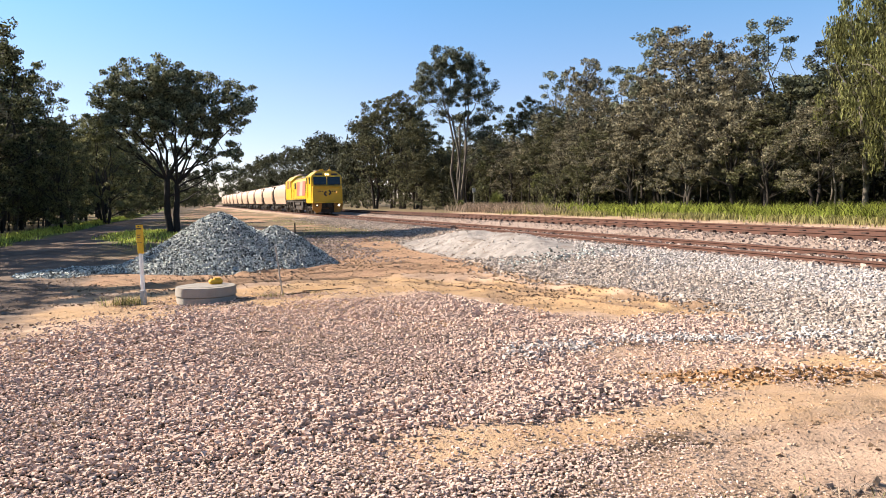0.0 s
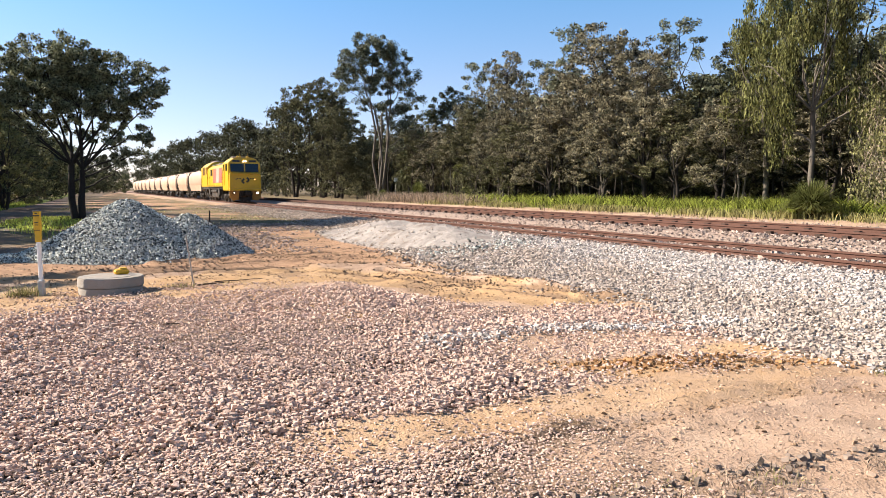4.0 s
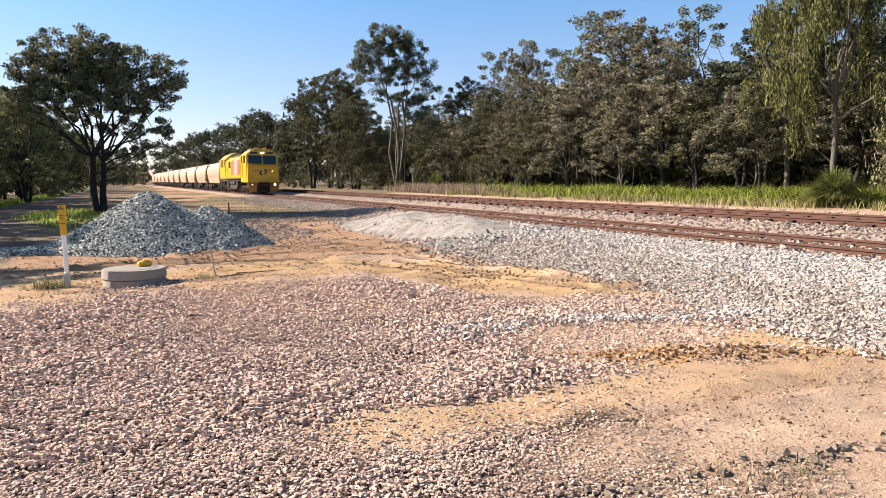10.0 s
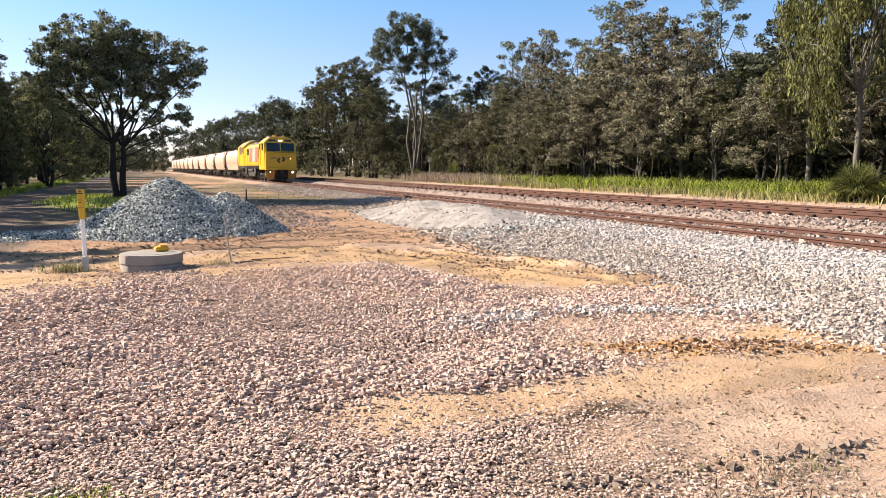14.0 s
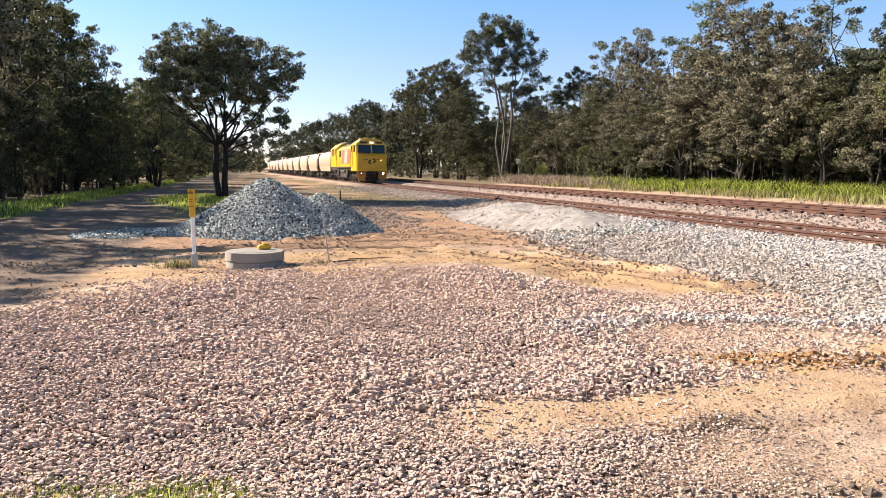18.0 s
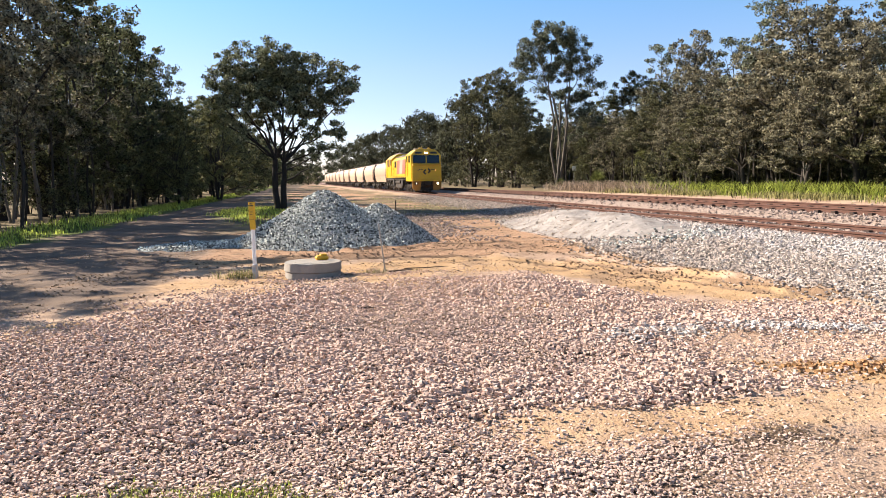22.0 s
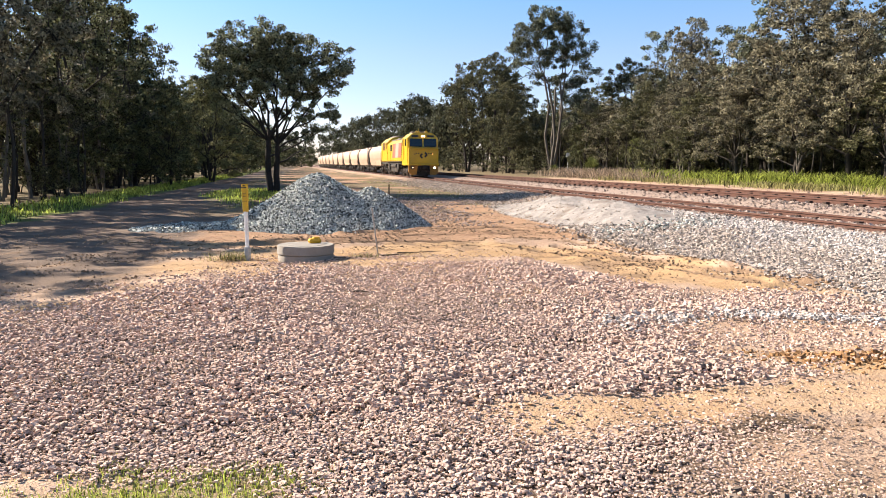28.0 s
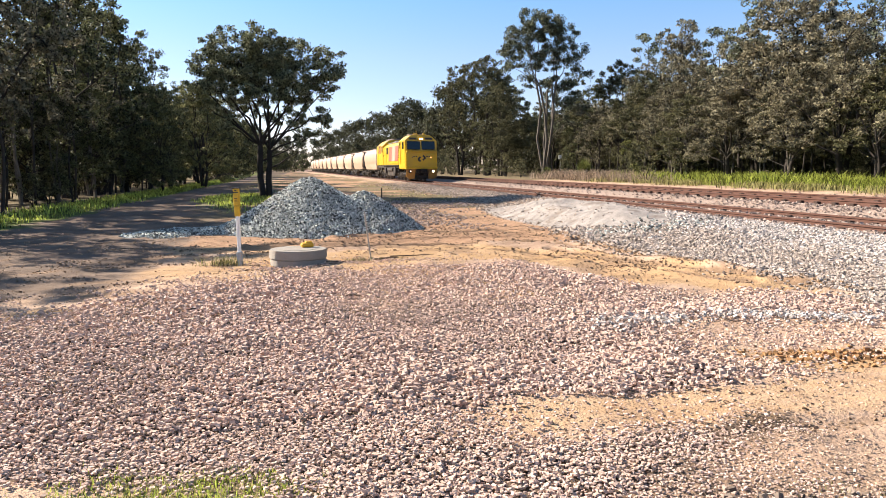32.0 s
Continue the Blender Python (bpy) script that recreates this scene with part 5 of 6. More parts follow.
    for i, (x0, y0, k, tall) in enumerate(WEEDS):
        x, y = g.normal(x0, 0.16, k), g.normal(y0, 0.06, k)
        blades("weed", x, y, g.uniform(0.2, 1.0, k) * tall, g.uniform(0.003, 0.008, k), M_PALEGRASS, "small straggling green weed on the dirt", 20 + i, 1.6, category="weed")
    # grass trees
    for i, (x0, y0, h, r) in enumerate(((22.4, 16.4, 1.35, 1.55), (25.6, 56.5, 1.7, 1.3), (23.6, 60.0, 1.0, 0.8))):
        k = 2600
        turn, out = g.uniform(0, 2 * np.pi, k), g.random(k) ** 0.6
        a = np.stack([x0 + 0.12 * np.cos(turn) * out, y0 + 0.12 * np.sin(turn) * out, np.full(k, float(gz(x0, y0)) + 0.12 * h)], -1)
        top = np.stack([x0 + r * out * np.cos(turn), y0 + r * out * np.sin(turn), float(gz(x0, y0)) + h * (1.0 - 0.80 * out ** 2.2) * g.uniform(0.6, 1.1, k)], -1)
        mid = (a + top) / 2 + np.array([0, 0, 0.22]) + g.normal(0, 0.05, (k, 3))
        s = np.stack([-np.sin(turn), np.cos(turn), 0 * turn], -1) * 0.012
        v = np.stack([a - s, a + s, mid + s, mid - s, top], 1).reshape(-1, 3)
        j = np.arange(k) * 5
        tris = np.concatenate([np.stack([j, j + 1, j + 2], -1), np.stack([j, j + 2, j + 3], -1), np.stack([j + 3, j + 2, j + 4], -1)])
        ob = empty("grass_tree", pose(0, 0, 0), "round dark green grass tree with fine arching leaves", "grass tree")
        link("leaf_skirt", tri_mesh("leaf_skirt", v, tris), M_TUSSOCK, ob)
        bm = bmesh.new()
        tube(bm, (x0, y0, float(gz(x0, y0)) - 0.1), (x0, y0, float(gz(x0, y0)) + 0.35), 0.16, 0.12, 9)
        part("stump", bm, M_BARK_D, ob)


build_grass()


# ---- train ----
WHEELS = []          # wheelset, its place on the bogie, radius
WHEEL_R = 0.48


def wheelset(bogie, y, r):
    bm = bmesh.new()
    for x in (-0.72, 0.72):
        s = 1 if x > 0 else -1
        tube(bm, (x - 0.06 * s, 0, 0), (x + 0.07 * s, 0, 0), r, seg=24)
        tube(bm, (x - 0.09 * s, 0, 0), (x - 0.05 * s, 0, 0), r + 0.03, seg=24)
        tube(bm, (x + 0.06 * s, 0, 0), (x + 0.11 * s, 0, 0), r * 0.45, seg=12)
        for k in range(4):
            a = k * math.pi / 2
            box(bm, (x + 0.085 * s, math.cos(a) * r * 0.65, math.sin(a) * r * 0.65), (0.03, 0.09, 0.09))
    tube(bm, (-0.95, 0, 0), (0.95, 0, 0), 0.08, seg=10)
    ob = part("wheelset", bm, M_WHEEL, bogie)
    ob.matrix_basis = pose(0, y, r)
    WHEELS.append((ob, (0, y, r), r))


def bogie(parent, y, axles, r):
    """Side frames, bolster, springs and wheelsets. Its origin lies on the rails' level."""
    bm = bmesh.new()
    half = max(axles) + 0.55
    for x in (-1.0, 1.0):
        box(bm, (x, 0, r + 0.12), (0.12, 2 * half, 0.2), 0.03)
        box(bm, (x, 0, r - 0.1), (0.1, half * 0.9, 0.14), 0.02)
        for a in axles:
            box(bm, (x, a, r), (0.17, 0.34, 0.38), 0.03)
            tube(bm, (x, a, r), (x * 1.14, a, r), 0.12, seg=10)
        for a, b in zip(axles[:-1], axles[1:]):
            for d in (-0.16, 0.16):
                tube(bm, (x * 1.04, (a + b) / 2 + d, r - 0.06), (x * 1.04, (a + b) / 2 + d, r + 0.22), 0.075, seg=8)
    box(bm, (0, 0, r + 0.15), (1.9, 0.5, 0.25), 0.03)
    ob = part("bogie", bm, M_UNDER, parent)
    ob.matrix_basis = pose(0, y, 0)
    for a in axles:
        wheelset(ob, a, r)
    return ob


def cab_outline(w, z0, z1, ch):
    return [(-w, z0), (w, z0), (w, z1 - ch * 1.15), (w - ch, z1 - 0.12), (w - ch * 1.5, z1), (-w + ch * 1.5, z1), (-w + ch, z1 - 0.12), (-w, z1 - ch * 1.15)]


def chevron(bm, x, z, s, flip, y):
    """One angular arrow of the front's emblem."""
    k = -1 if flip else 1
    for a, b in (((0, 0.16), (0.17, 0)), ((0.17, 0), (0, -0.16))):
        p, q = Vector((x + k * a[0] * s, y, z + a[1] * s)), Vector((x + k * b[0] * s, y, z + b[1] * s))
        d = (q - p).normalized()
        n = Vector((-d.z, 0, d.x)) * 0.06 * s
        vs = [bm.verts.new(v) for v in (p - n, p + n, q + n, q - n)]
        vs2 = [bm.verts.new(v.co + Vector((0, -0.012, 0))) for v in vs]
        bm.faces.new(vs2)
        for i in range(4):
            bm.faces.new((vs[i], vs[(i + 1) % 4], vs2[(i + 1) % 4], vs2[i]))


def build_loco():
    loco = empty("locomotive", pose(12.15, 63.4, 0.61), "yellow diesel locomotive with lit headlights and dark running gear", "locomotive")
    W = 1.39
    # frame and running gear
    bm = bmesh.new()
    box(bm, (0, 9.0, 1.30), (2.6, 16.6, 0.34), 0.03)
    part("underframe", bm, M_UNDER, loco)
    bm = bmesh.new()
    for s in (-1, 1):
        box(bm, (s * 1.36, 10.2, 1.46), (0.06, 13.6, 0.12), 0.02)
    part("sill_stripe", bm, M_YELLOW, loco)
    solid("fuel_tank", [((0, 8.9, 0.72), (2.45, 4.2, 0.75))], M_UNDER, loco, bevel=0.12)
    for s in (-1, 1):
        bm = bmesh.new()
        tube(bm, (s * 1.18, 7.4, 0.95), (s * 1.18, 10.6, 0.95), 0.17, seg=12)
        part("air_reservoir", bm, M_UNDER, loco)
        for y in (2.3, 15.9):
            bm = bmesh.new()
            for k in range(4):
                box(bm, (s * 1.3, y + 1.2, 0.35 + k * 0.27), (0.2, 0.5, 0.03))
            box(bm, (s * 1.38, y + 0.95, 0.75), (0.04, 0.04, 1.0))
            box(bm, (s * 1.38, y + 1.45, 0.75), (0.04, 0.04, 1.0))
            part("step_ladder", bm, M_UNDER, loco)
    bogie(loco, 4.0, (-1.75, 0.0, 1.75), WHEEL_R)
    bogie(loco, 13.6, (-1.75, 0.0, 1.75), WHEEL_R)
    # cab: drawn out, with a front that leans back above the nose line
    bm = bmesh.new()
    prism(bm, cab_outline(W, 1.02, 3.92, 0.42), 0.25, 3.3)
    for v in bm.verts:
        if v.co.y < 0.5:
            v.co.y += max(0.0, v.co.z - 2.75) * 0.17
    bmesh.ops.bevel(bm, geom=[e for e in bm.edges if not e.is_boundary], offset=0.05, segments=2, affect="EDGES")
    cab = part("cab", bm, M_YELLOW, loco)
    bm = bmesh.new()
    box(bm, (0, 0.14, 1.83), (2.70, 0.32, 1.30), 0.07)
    box(bm, (0, 0.05, 2.50), (2.62, 0.40, 0.12), 0.04)
    nose = part("nose", bm, M_YELLOW, loco)
    bm = bmesh.new()
    box(bm, (0, 0.12, 1.13), (2.74, 0.44, 0.20), 0.05)
    part("nose_skirt", bm, M_YELLOW, loco)
    bm = bmesh.new()
    box(bm, (0, 0.325, 3.03), (2.56, 0.04, 0.84), 0.0, Matrix.Rotation(-math.atan(0.17), 4, "X"))
    part("window_surround", bm, M_YELLOW, cab)
    for s in (-1, 1):
        bm = bmesh.new()
        box(bm, (s * 0.625, 0.295, 3.02), (1.15, 0.04, 0.72), 0.03, Matrix.Rotation(-math.atan(0.17), 4, "X"))
        part("windscreen", bm, M_GLASS, cab, "dark windscreen pane")
        bm = bmesh.new()
        box(bm, (s * 0.70, 0.40, 3.60), (0.62, 0.05, 0.17), 0.02, Matrix.Rotation(-math.atan(0.17), 4, "X"))
        part("number_board", bm, M_INK, cab, "dark number board")
        bm = bmesh.new()
        box(bm, (s * (W + 0.005), 1.25, 3.05), (0.03, 0.75, 0.62), 0.01)
        part("side_window", bm, M_GLASS, cab, "dark side window")
        bm = bmesh.new()
        box(bm, (s * (W + 0.01), 2.55, 2.45), (0.03, 0.7, 1.95), 0.01)
        door = part("cab_door", bm, M_YELLOW, cab)
        bm = bmesh.new()
        box(bm, (s * (W + 0.03), 2.55, 3.08), (0.02, 0.46, 0.55), 0.01)
        part("door_window", bm, M_GLASS, door)
        bm = bmesh.new()
        for y in (2.12, 2.98):
            tube(bm, (s * (W + 0.07), y, 1.5), (s * (W + 0.07), y, 3.1), 0.018, seg=6)
        part("grab_rail", bm, M_YELLOW, loco)
        # front lights
        bm = bmesh.new()
        tube(bm, (s * 0.98, 0.04, 0.84), (s * 0.98, -0.10, 0.84), 0.15, seg=16)
        part("lamp_housing", bm, M_UNDER, loco)
        bm = bmesh.new()
        tube(bm, (s * 0.98, -0.09, 0.84), (s * 0.98, -0.13, 0.84), 0.10 if s > 0 else 0.06, seg=16)
        part("ditch_light", bm, M_LAMP if s > 0 else M_DITCH, loco, "lit ditch light")
        bm = bmesh.new()
        tube(bm, (s * 0.80, 0.0, 2.02), (s * 0.80, -0.05, 2.02), 0.05, seg=12)
        part("marker_light", bm, M_INK if s < 0 else M_LAMPDIM, nose)
        bm = bmesh.new()
        tube(bm, (s * 0.09, 0.31, 3.58), (s * 0.09, 0.22, 3.58), 0.075, seg=16)
        part("headlight", bm, M_LAMP, cab, "lit headlight")
    bm = bmesh.new()
    box(bm, (0, 0.38, 3.62), (0.56, 0.22, 0.3), 0.04)
    part("headlight_box", bm, M_YELLOW, cab)
    # emblem and small dark marks, as plain shapes
    bm = bmesh.new()
    chevron(bm, 0.10, 1.97, 1.25, False, -0.022)
    chevron(bm, -0.10, 1.86, 1.25, True, -0.022)
    part("emblem", bm, M_INK, nose, "two dark angular arrows")
    for mx in (-0.66, -0.46, 0.46, 0.66):
        solid("dark_mark", [((mx, -0.026, 2.08), (0.12, 0.012, 0.1))], M_INK, nose)
    # pilot, coupler, hoses
    for s in (-1, 1):
        bm = bmesh.new()
        prism(bm, [(s * 0.50, 1.04), (s * 1.34, 1.04), (s * 1.34, 0.42), (s * 1.05, 0.16), (s * 0.62, 0.22)], 0.02, 0.14)
        part("pilot_plate", bm, M_ORANGE, loco, "grimy orange pilot plate")
    solid("buffer_beam", [((0, 0.30, 0.95), (1.1, 0.4, 0.7)), ((0, 0.25, 0.35), (1.5, 0.12, 0.3))], M_UNDER, loco, bevel=0.04)
    bm = bmesh.new()
    box(bm, (0, -0.10, 0.88), (0.24, 0.5, 0.26), 0.05)
    box(bm, (0.06, -0.40, 0.88), (0.34, 0.24, 0.34), 0.07)
    part("coupler", bm, M_UNDER, loco)
    for x in (-0.45, -0.3, 0.36, 0.52):
        bm = bmesh.new()
        tube(bm, (x, 0.0, 1.1), (x * 1.05, -0.14, 0.75), 0.03, seg=8)
        tube(bm, (x * 1.05, -0.14, 0.75), (x * 0.95, -0.10, 0.42), 0.03, seg=8)
        part("air_hose", bm, M_UNDER, loco)
    # hood behind the cab
    bm = bmesh.new()
    prism(bm, cab_outline(W - 0.06, 1.52, 3.52, 0.34), 3.3, 12.9)
    hood = part("hood", bm, M_YELLOW, loco)
    bm = bmesh.new()
    prism(bm, [(-0.95, 3.50), (0.95, 3.50), (0.8, 3.60), (-0.8, 3.60)], 3.4, 12.8)
    part("hood_roof", bm, M_ROOF, loco)
    for y in (5.2, 7.0, 10.2):
        bm = bmesh.new()
        box(bm, (0, y, 3.66), (1.1, 0.9, 0.18), 0.05)
        part("roof_vent", bm, M_ROOF, loco)
    for y in (8.6, 8.95):
        bm = bmesh.new()
        tube(bm, (0, y, 3.58), (0, y, 3.85), 0.16, seg=14)
        part("exhaust_stack", bm, M_UNDER, loco)
    bm = bmesh.new()
    prism(bm, cab_outline(W, 1.52, 3.92, 0.5), 12.9, 17.1)
    rear = part("radiator_hood", bm, M_YELLOW, loco)
    for s in (-1, 1):
        X = W - 0.04
        for y0, y1, z0, z1, m, nm in ((4.0, 5.6, 1.75, 3.12, M_PANEL, "red_panel"), (5.6, 7.4, 1.75, 3.12, M_PANELW, "pale_panel"), (7.4, 9.2, 1.75, 3.12, M_PANEL, "red_panel")):
            bm = bmesh.new()
            box(bm, (s * (X - 0.012), (y0 + y1) / 2, (z0 + z1) / 2), (0.03, y1 - y0, z1 - z0))
            for v in bm.verts:
                v.co.y += (v.co.z - 2.4) * -0.35
            part(nm, bm, m, hood)
        for y in (11.2, 12.3):
            bm = bmesh.new()
            box(bm, (s * (X - 0.01), y, 2.35), (0.03, 0.95, 1.35), 0.01)
            d = part("hood_door", bm, M_YELLOW, hood)
            bm = bmesh.new()
            box(bm, (s * (X + 0.012), y + 0.35, 2.3), (0.03, 0.04, 0.2))
            part("latch", bm, M_UNDER, d)
        bm = bmesh.new()
        for k in range(6):
            box(bm, (s * (X - 0.005), 3.6, 2.85 - 0.16 * k), (0.03, 0.4, 0.09))
        part("lettering_bars", bm, M_INK, hood, "column of dark unreadable lettering")
        bm = bmesh.new()
        box(bm, (s * (W + 0.01), 15.0, 3.0), (0.04, 1.5, 0.85), 0.02)
        gr = part("radiator_grille", bm, M_ORANGE, rear, "orange-edged radiator grille")
        for k in range(7):
            bm = bmesh.new()
            box(bm, (s * (W + 0.035), 15.0, 2.68 + 0.107 * k), (0.03, 1.25, 0.05), 0.0, Matrix.Rotation(s * 0.5, 4, "Y"))
            part("slat", bm, M_UNDER, gr)
        bm = bmesh.new()
        box(bm, (s * (W + 0.01), 16.45, 2.3), (0.03, 0.8, 1.7), 0.01)
        part("hood_door", bm, M_YELLOW, rear)
        # walkway edge, intake window and louvres on the hood side
        bm = bmesh.new()
        box(bm, (s * (W + 0.012), 13.35, 3.02), (0.04, 0.62, 0.72), 0.02)
        part("intake_frame", bm, M_ORANGE, rear, "orange-rimmed intake opening")
        bm = bmesh.new()
        box(bm, (s * (W + 0.02), 13.35, 3.02), (0.04, 0.44, 0.54), 0.01)
        part("intake_mesh", bm, M_UNDER, rear, "dark intake mesh")
        for k in range(6):
            bm = bmesh.new()
            box(bm, (s * (X - 0.012), 9.75 + 0.22 * k, 2.75), (0.04, 0.10, 0.62), 0.01)
            part("louvre", bm, M_UNDER, hood)
        bm = bmesh.new()
        box(bm, (s * 1.40, 8.1, 1.36), (0.10, 9.2, 0.07), 0.01)
        part("walkway_edge", bm, M_UNDER, loco)
        for y in (5.9, 11.7):
            bm = bmesh.new()
            box(bm, (s * 1.22, y, 0.92), (0.28, 0.9, 0.62), 0.05)
            part("equipment_box", bm, M_UNDER, loco)
        bm = bmesh.new()
        for k in range(9):
            tube(bm, (s * 1.42, 3.6 + 1.1 * k, 1.42), (s * 1.42, 3.6 + 1.1 * k, 1.55), 0.018, seg=6)
        tube(bm, (s * 1.42, 3.5, 1.55), (s * 1.42, 12.5, 1.55), 0.018, seg=6)
        part("side_rail", bm, M_YELLOW, loco)
    for y in (13.6, 15.0, 16.3):
        bm = bmesh.new()
        tube(bm, (0, y, 3.95), (0, y, 4.08), 0.55, 0.5, seg=18)
        part("fan_cowl", bm, M_ROOF, rear)
    # horns, aerials and beacon on the cab roof
    for x in (-0.5, -0.32, 0.32):
        bm = bmesh.new()
        tube(bm, (x, 1.3, 4.0), (x, 0.75, 4.02), 0.03, 0.08, seg=10)
        tube(bm, (x, 1.2, 3.88), (x, 1.2, 4.0), 0.03, seg=6)
        part("horn", bm, M_YELLOW, loco)
    for x in (-0.15, 0.55):
        bm = bmesh.new()
        box(bm, (x, 1.6, 3.98), (0.2, 0.35, 0.14), 0.03)
        tube(bm, (x, 1.6, 4.0), (x, 1.6, 4.3), 0.012, seg=6)
        part("aerial", bm, M_YELLOW, loco)
    bm = bmesh.new()
    box(bm, (0, 2.4, 3.98), (1.5, 1.1, 0.16), 0.05)
    part("air_conditioner", bm, M_ROOF, loco)
    return loco


def build_wagon():
    """Cream rounded hopper on two bogies; origin at its front coupling, on the rails' level."""
    wagon = empty("hopper_wagon", pose(12.15, 81.0, 0.61), "cream rounded hopper wagon with dirty streaks on two bogies", "wagon", "wagons behind the locomotive")
    bm = bmesh.new()
    rings = []
    L0, L1 = 1.0, 11.9
    for y, k in ((L0, 0.62), (L0 + 0.12, 0.78), (L0 + 0.4, 0.90), (L0 + 1.0, 0.97), (L0 + 2.2, 1.0), (L1 - 2.2, 1.0), (L1 - 1.0, 0.97), (L1 - 0.4, 0.90), (L1 - 0.12, 0.78), (L1, 0.62)):
        ring = []
        for i in range(28):
            a = 2 * math.pi * i / 28
            c, s = math.cos(a), math.sin(a)
            ex = 0.72
            x = 1.36 * math.copysign(abs(c) ** ex, c)
            z = math.copysign(abs(s) ** ex, s) * (1.0 if s > 0 else 1.15)
            ring.append(bm.verts.new((x * (0.62 + 0.38 * k), y, 2.28 + z * k * 1.02)))
        rings.append(ring)
    for a, b in zip(rings[:-1], rings[1:]):
        for i in range(28):
            bm.faces.new((a[i], a[(i + 1) % 28], b[(i + 1) % 28], b[i]))
    bm.faces.new(rings[0][::-1])
    bm.faces.new(rings[-1])
    bmesh.ops.recalc_face_normals(bm, faces=bm.faces[:])
    body = part("hopper_body", bm, M_CREAM, wagon, smooth=True)
    for y in (L0 - 0.02, L1 + 0.02):
        bm = bmesh.new()
        box(bm, (0, y, 2.0), (1.3, 0.06, 1.1), 0.02)
        part("end_plate", bm, M_WEND, body)
    for y in (3.0, 6.45, 9.9):
        bm = bmesh.new()
        tube(bm, (0, y, 3.24), (0, y, 3.38), 0.42, 0.38, seg=16)
        part("hatch", bm, M_CREAM, body)
    bm = bmesh.new()
    box(bm, (0, 6.45, 1.02), (1.5, 12.0, 0.22), 0.02)
    part("frame", bm, M_UNDER, wagon)
    for s in (-1, 1):
        for y in (0.45, 12.45):
            bm = bmesh.new()
            for k in range(8):
                box(bm, (s * 1.12, y, 1.0 + 0.29 * k), (0.42, 0.03, 0.03))
            for dx in (-0.2, 0.2):
                box(bm, (s * 1.12 + dx, y, 2.0), (0.03, 0.03, 2.3))
            part("end_ladder", bm, M_UNDER, wagon)
        for y in (3.95, 8.95):
            bm = bmesh.new()
            prism(bm, [(s * 0.1, 1.6), (s * 1.27, 1.6), (s * 1.05, 0.95), (s * 0.2, 0.95)], y - 2.45, y + 2.45)
            part("discharge_chute", bm, M_CREAM, wagon)
    for y in (0.55, 12.35):
        bm = bmesh.new()
        prism(bm, [(-1.15, 1.12), (1.0, 1.12), (1.0, 1.9), (0.5, 1.95), (-0.2, 2.2), (-0.9, 3.1), (-1.0, 3.1), (-1.15, 2.4)], y - 0.15, y + 0.15)
        part("end_gear", bm, M_UNDER, wagon, "dark brake gear on the end platform")
    for y in (0.0, 12.9):
        bm = bmesh.new()
        box(bm, (0, y, 0.88), (0.22, 0.5, 0.22), 0.04)
        part("coupler", bm, M_UNDER, wagon)
    bm = bmesh.new()
    for x in (-0.45, 0.45):
        box(bm, (x, 6.45, 3.36), (0.04, 10.4, 0.04))
    for k in range(8):
        box(bm, (0, 1.6 + 1.38 * k, 3.34), (0.94, 0.05, 0.03))
    part("roof_walkway", bm, M_UNDER, wagon)
    bogie(wagon, 2.1, (-0.85, 0.85), 0.43)
    bogie(wagon, 10.8, (-0.85, 0.85), 0.43)
    return wagon


def copy_wagon(wagon, y):
    """A copy whose wheelsets can roll as well."""
    new_one = copy_thing(wagon, pose(12.15, y, 0.61))
    for o in new_one.children_recursive:
        if o.name.startswith("wheelset"):
            WHEELS.append((o, tuple(o.location), 0.43))
    return new_one


loco = build_loco()
wagon = build_wagon()
TRAIN = [(loco, 63.4), (wagon, 80.9)]
for i in range(1, 11):
    TRAIN.append((copy_wagon(wagon, 80.9 + 13.05 * i), 80.9 + 13.05 * i))


# ---- small things ----
def build_post():
    x, y = -0.70, 13.25
    z = float(gz(x, y))
    post = empty("marker_post", pose(x, y, z, 0, -1.2, -28), "white marker post with a yellow printed top, standing in gravel", "marker post")
    bm = bmesh.new()
    box(bm, (0, 0, 0.10), (0.085, 0.085, 0.30), 0.01)
    part("foot", bm, M_POSTG, post, "grey metal foot")
    bm = bmesh.new()
    box(bm, (0, 0, 0.57), (0.062, 0.05, 0.72), 0.012)
    part("shaft", bm, M_POSTW, post)
    bm = bmesh.new()
    box(bm, (0, 0, 1.22), (0.106, 0.062, 0.32), 0.008)
    box(bm, (0, 0, 0.98), (0.094, 0.054, 0.20), 0.008)
    top = part("head", bm, M_POSTY, post, "yellow head with dark print")
    for bz, bw, bh in ((1.31, 0.099, 0.02), (1.345, 0.04, 0.02), (1.07, 0.099, 0.008), (1.16, 0.05, 0.012), (1.20, 0.06, 0.012)):
        solid("print_bar", [((0, -0.032, bz), (bw, 0.008, bh))], M_INK, top)
    bm = bmesh.new()
    box(bm, (0, 0, 1.388), (0.112, 0.07, 0.02), 0.005)
    part("cap", bm, M_INK, post)


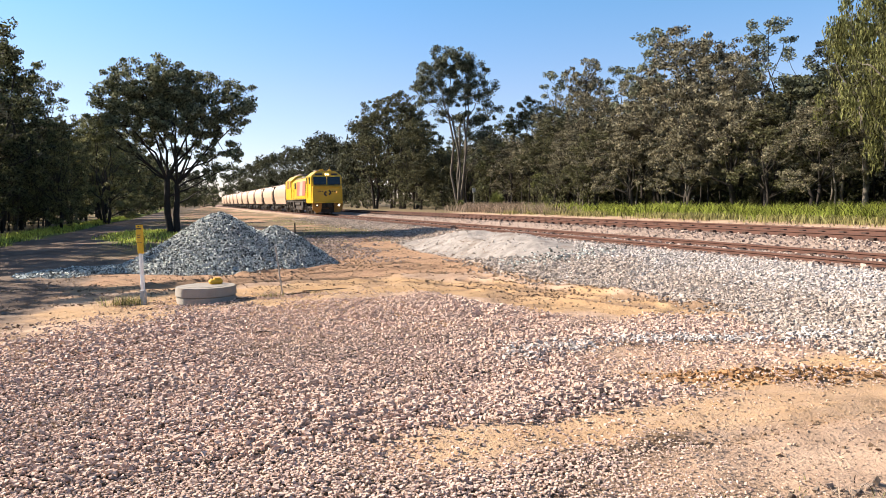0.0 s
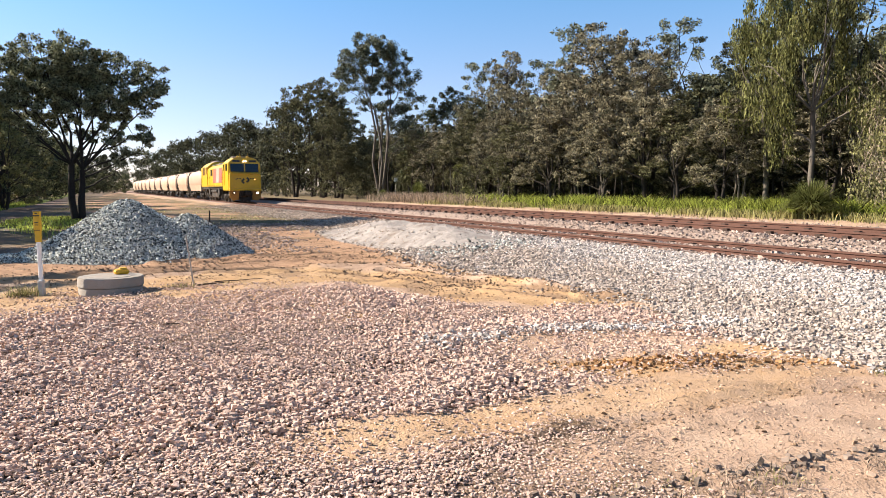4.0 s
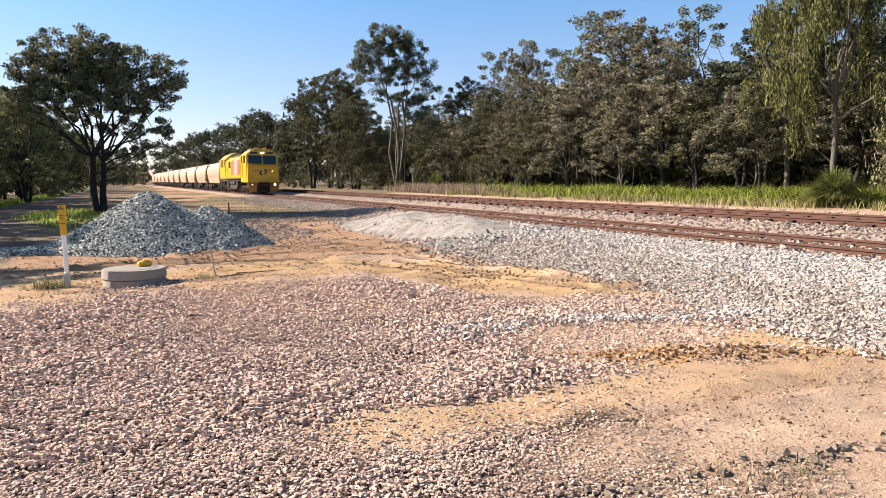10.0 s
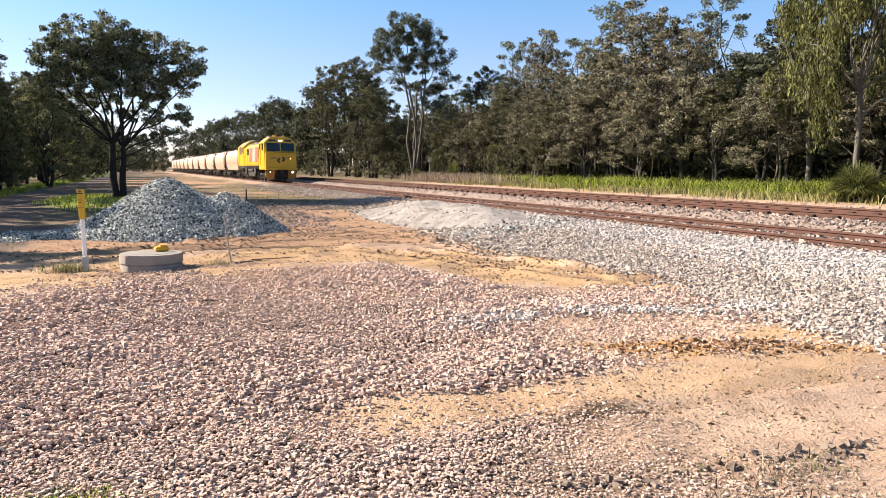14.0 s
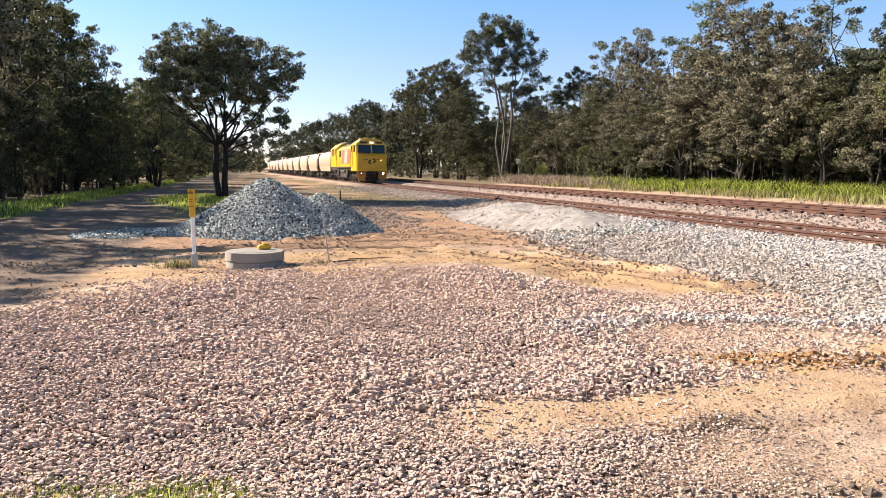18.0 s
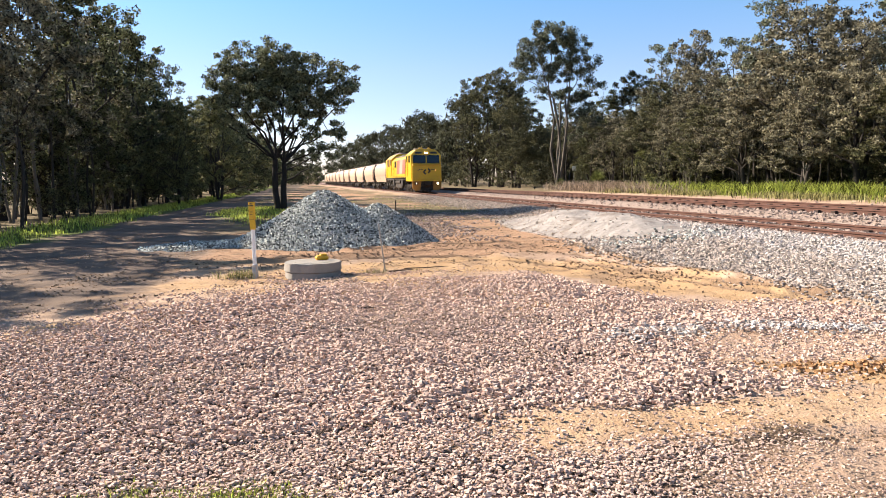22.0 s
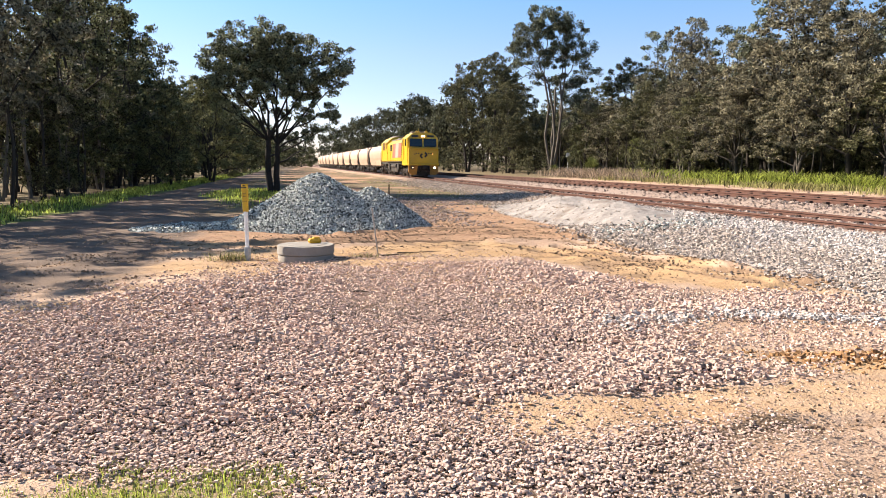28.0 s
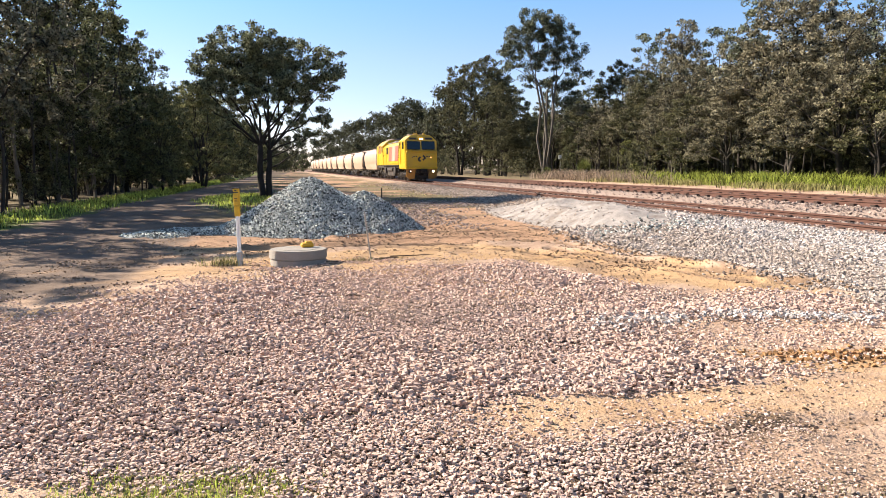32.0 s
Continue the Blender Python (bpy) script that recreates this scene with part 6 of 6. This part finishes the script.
def build_manhole():
    x, y = 0.33, 13.25
    z = float(gz(x, y))
    hole = empty("manhole_riser", pose(x, y - 0.05, z - 0.02), "round weathered concrete manhole riser with a lid, set in gravel", "manhole")
    bm = bmesh.new()
    tube(bm, (0, 0, 0), (0, 0, 0.118), 0.505, 0.50, seg=56)
    bmesh.ops.bevel(bm, geom=bm.edges[:], offset=0.008, segments=2, affect="EDGES")
    part("lower_ring", bm, M_CONCRETE, hole)
    bm = bmesh.new()
    tube(bm, (0, 0, 0.126), (0, 0, 0.285), 0.518, 0.512, seg=56)
    bmesh.ops.bevel(bm, geom=bm.edges[:], offset=0.012, segments=2, affect="EDGES")
    lid = part("lid", bm, M_CONCRETE, hole)
    bm = bmesh.new()
    tube(bm, (0, 0, 0.284), (0, 0, 0.290), 0.34, seg=40)
    part("cover_plate", bm, M_CONCRETE, lid)
    bm = bmesh.new()
    box(bm, (0, 0, 0.045), (0.24, 0.15, 0.09), 0.04)
    box(bm, (0.03, 0.01, 0.09), (0.13, 0.10, 0.05), 0.02)
    cap = part("marker_cap", bm, M_CAP)
    tagged(cap, "small yellow plastic cap lying on the manhole lid", "cap")
    cap.name = "yellow_cap"
    cap.matrix_basis = pose(x + 0.17, y + 0.12, z - 0.02 + 0.287, 0, 0, 12)


def build_stakes():
    z = float(gz(1.69, 13.35))
    s = empty("wooden_stake", pose(1.68, 13.35, z, 0, -7, 0), "thin grey weathered stake leaning in the ground", "stake")
    bm = bmesh.new()
    box(bm, (0, 0, 0.43), (0.026, 0.018, 1.0), 0.004)
    part("shaft", bm, M_STAKE, s)
    z = float(gz(4.2, 29))
    s = empty("steel_picket", pose(4.2, 29, z), "short dark steel picket beside the heap", "picket")
    bm = bmesh.new()
    box(bm, (0, 0, 0.28), (0.05, 0.012, 0.72))
    box(bm, (0, 0.02, 0.28), (0.012, 0.045, 0.72))
    part("shaft", bm, M_BSTAKE, s)
    rng = random.Random(6)
    for name, x, y, ln, turn, r in (("twig", -0.62, 9.42, 0.26, 20, 0.017), ("twig", 1.95, 13.2, 0.5, 10, 0.02), ("stick", 2.5, 13.45, 0.9, 5, 0.012), ("twig", 0.95, 9.6, 0.2, -5, 0.012), ("stick", 0.12, 4.9, 0.22, 78, 0.008), ("twig", -1.1, 9.0, 0.3, 30, 0.012), ("twig", 0.75, 12.70, 0.35, 35, 0.008), ("twig", 0.95, 12.80, 0.3, -20, 0.007), ("twig", 0.60, 12.66, 0.28, 70, 0.007), ("twig", 1.15, 12.95, 0.45, 12, 0.009)):
        bm = bmesh.new()
        p = Vector((-ln / 2, 0, 0))
        for k in range(4):
            q = p + Vector((ln / 4, rng.uniform(-0.03, 0.03), rng.uniform(-0.01, 0.012)))
            tube(bm, p, q, r * (1 - 0.15 * k), r * (0.85 - 0.15 * k), 7)
            p = q
        tube(bm, (0, 0, 0), (0.06, 0.07, 0.02), r * 0.6, r * 0.3, 6)
        ob = part(name, bm, M_TWIG)
        tagged(ob, "dry dark twig lying on the stones", "twig")
        ob.matrix_basis = pose(x, y, float(gz(x, y)) + 0.035, 0, 0, turn)


def build_strays():
    """Single pale stones lying apart on the dirt, and a small sign among the trees."""
    rng = random.Random(12)
    for x, y, s in ((4.35, 2.28, 0.075), (4.95, 2.30, 0.06), (3.95, 2.42, 0.04), (3.45, 2.5, 0.035), (2.7, 2.42, 0.085), (3.3, 2.78, 0.075), (4.35, 2.62, 0.05), (5.35, 2.55, 0.05)):
        bm = bmesh.new()
        box(bm, (0, 0, 0), (s, s * 0.75, s * 0.55), s * 0.1)
        for v in bm.verts:
            v.co += Vector((rng.uniform(-1, 1), rng.uniform(-1, 1), rng.uniform(-1, 1))) * s * 0.07
        ob = part("stone", bm, M_TAN)
        tagged(ob, "single tan broken stone lying on the dirt", "stone", "single stones on the dirt")
        ob.matrix_basis = pose(x, y, float(gz(x, y)) + s * 0.1, rng.uniform(-15, 15), rng.uniform(-15, 15), rng.uniform(0, 180))
    z = float(gz(27.4, 66))
    sign = empty("trackside_sign", pose(27.4, 66, z), "small blank white sign on a thin post among the trees", "sign")
    bm = bmesh.new()
    box(bm, (0, 0, 1.95), (0.42, 0.03, 0.42), 0.01)
    part("plate", bm, M_POSTW, sign)
    bm = bmesh.new()
    tube(bm, (0, 0.03, -0.1), (0, 0.03, 2.1), 0.03, seg=8)
    part("pole", bm, M_POSTG, sign)


build_strays()
build_post()
build_manhole()
build_stakes()


# ---- what moves ----
# seconds and metres that the train has rolled
ROLLED = [(0, 0.0), (23.8, 0.0), (24.5, 0.12), (25.5, 0.42), (26.5, 0.78), (27.5, 1.18), (28.5, 1.60), (29.5, 2.10), (30.5, 2.75), (31.3, 3.30), (32, 3.80)]


def motions():
    for ob, y in TRAIN:
        walk(ob, [(t, pose(12.15, y - d, 0.61)) for t, d in ROLLED])
    for ob, at, r in WHEELS:
        walk(ob, [(t, pose(*at, math.degrees(d / r))) for t, d in ROLLED])


motions()
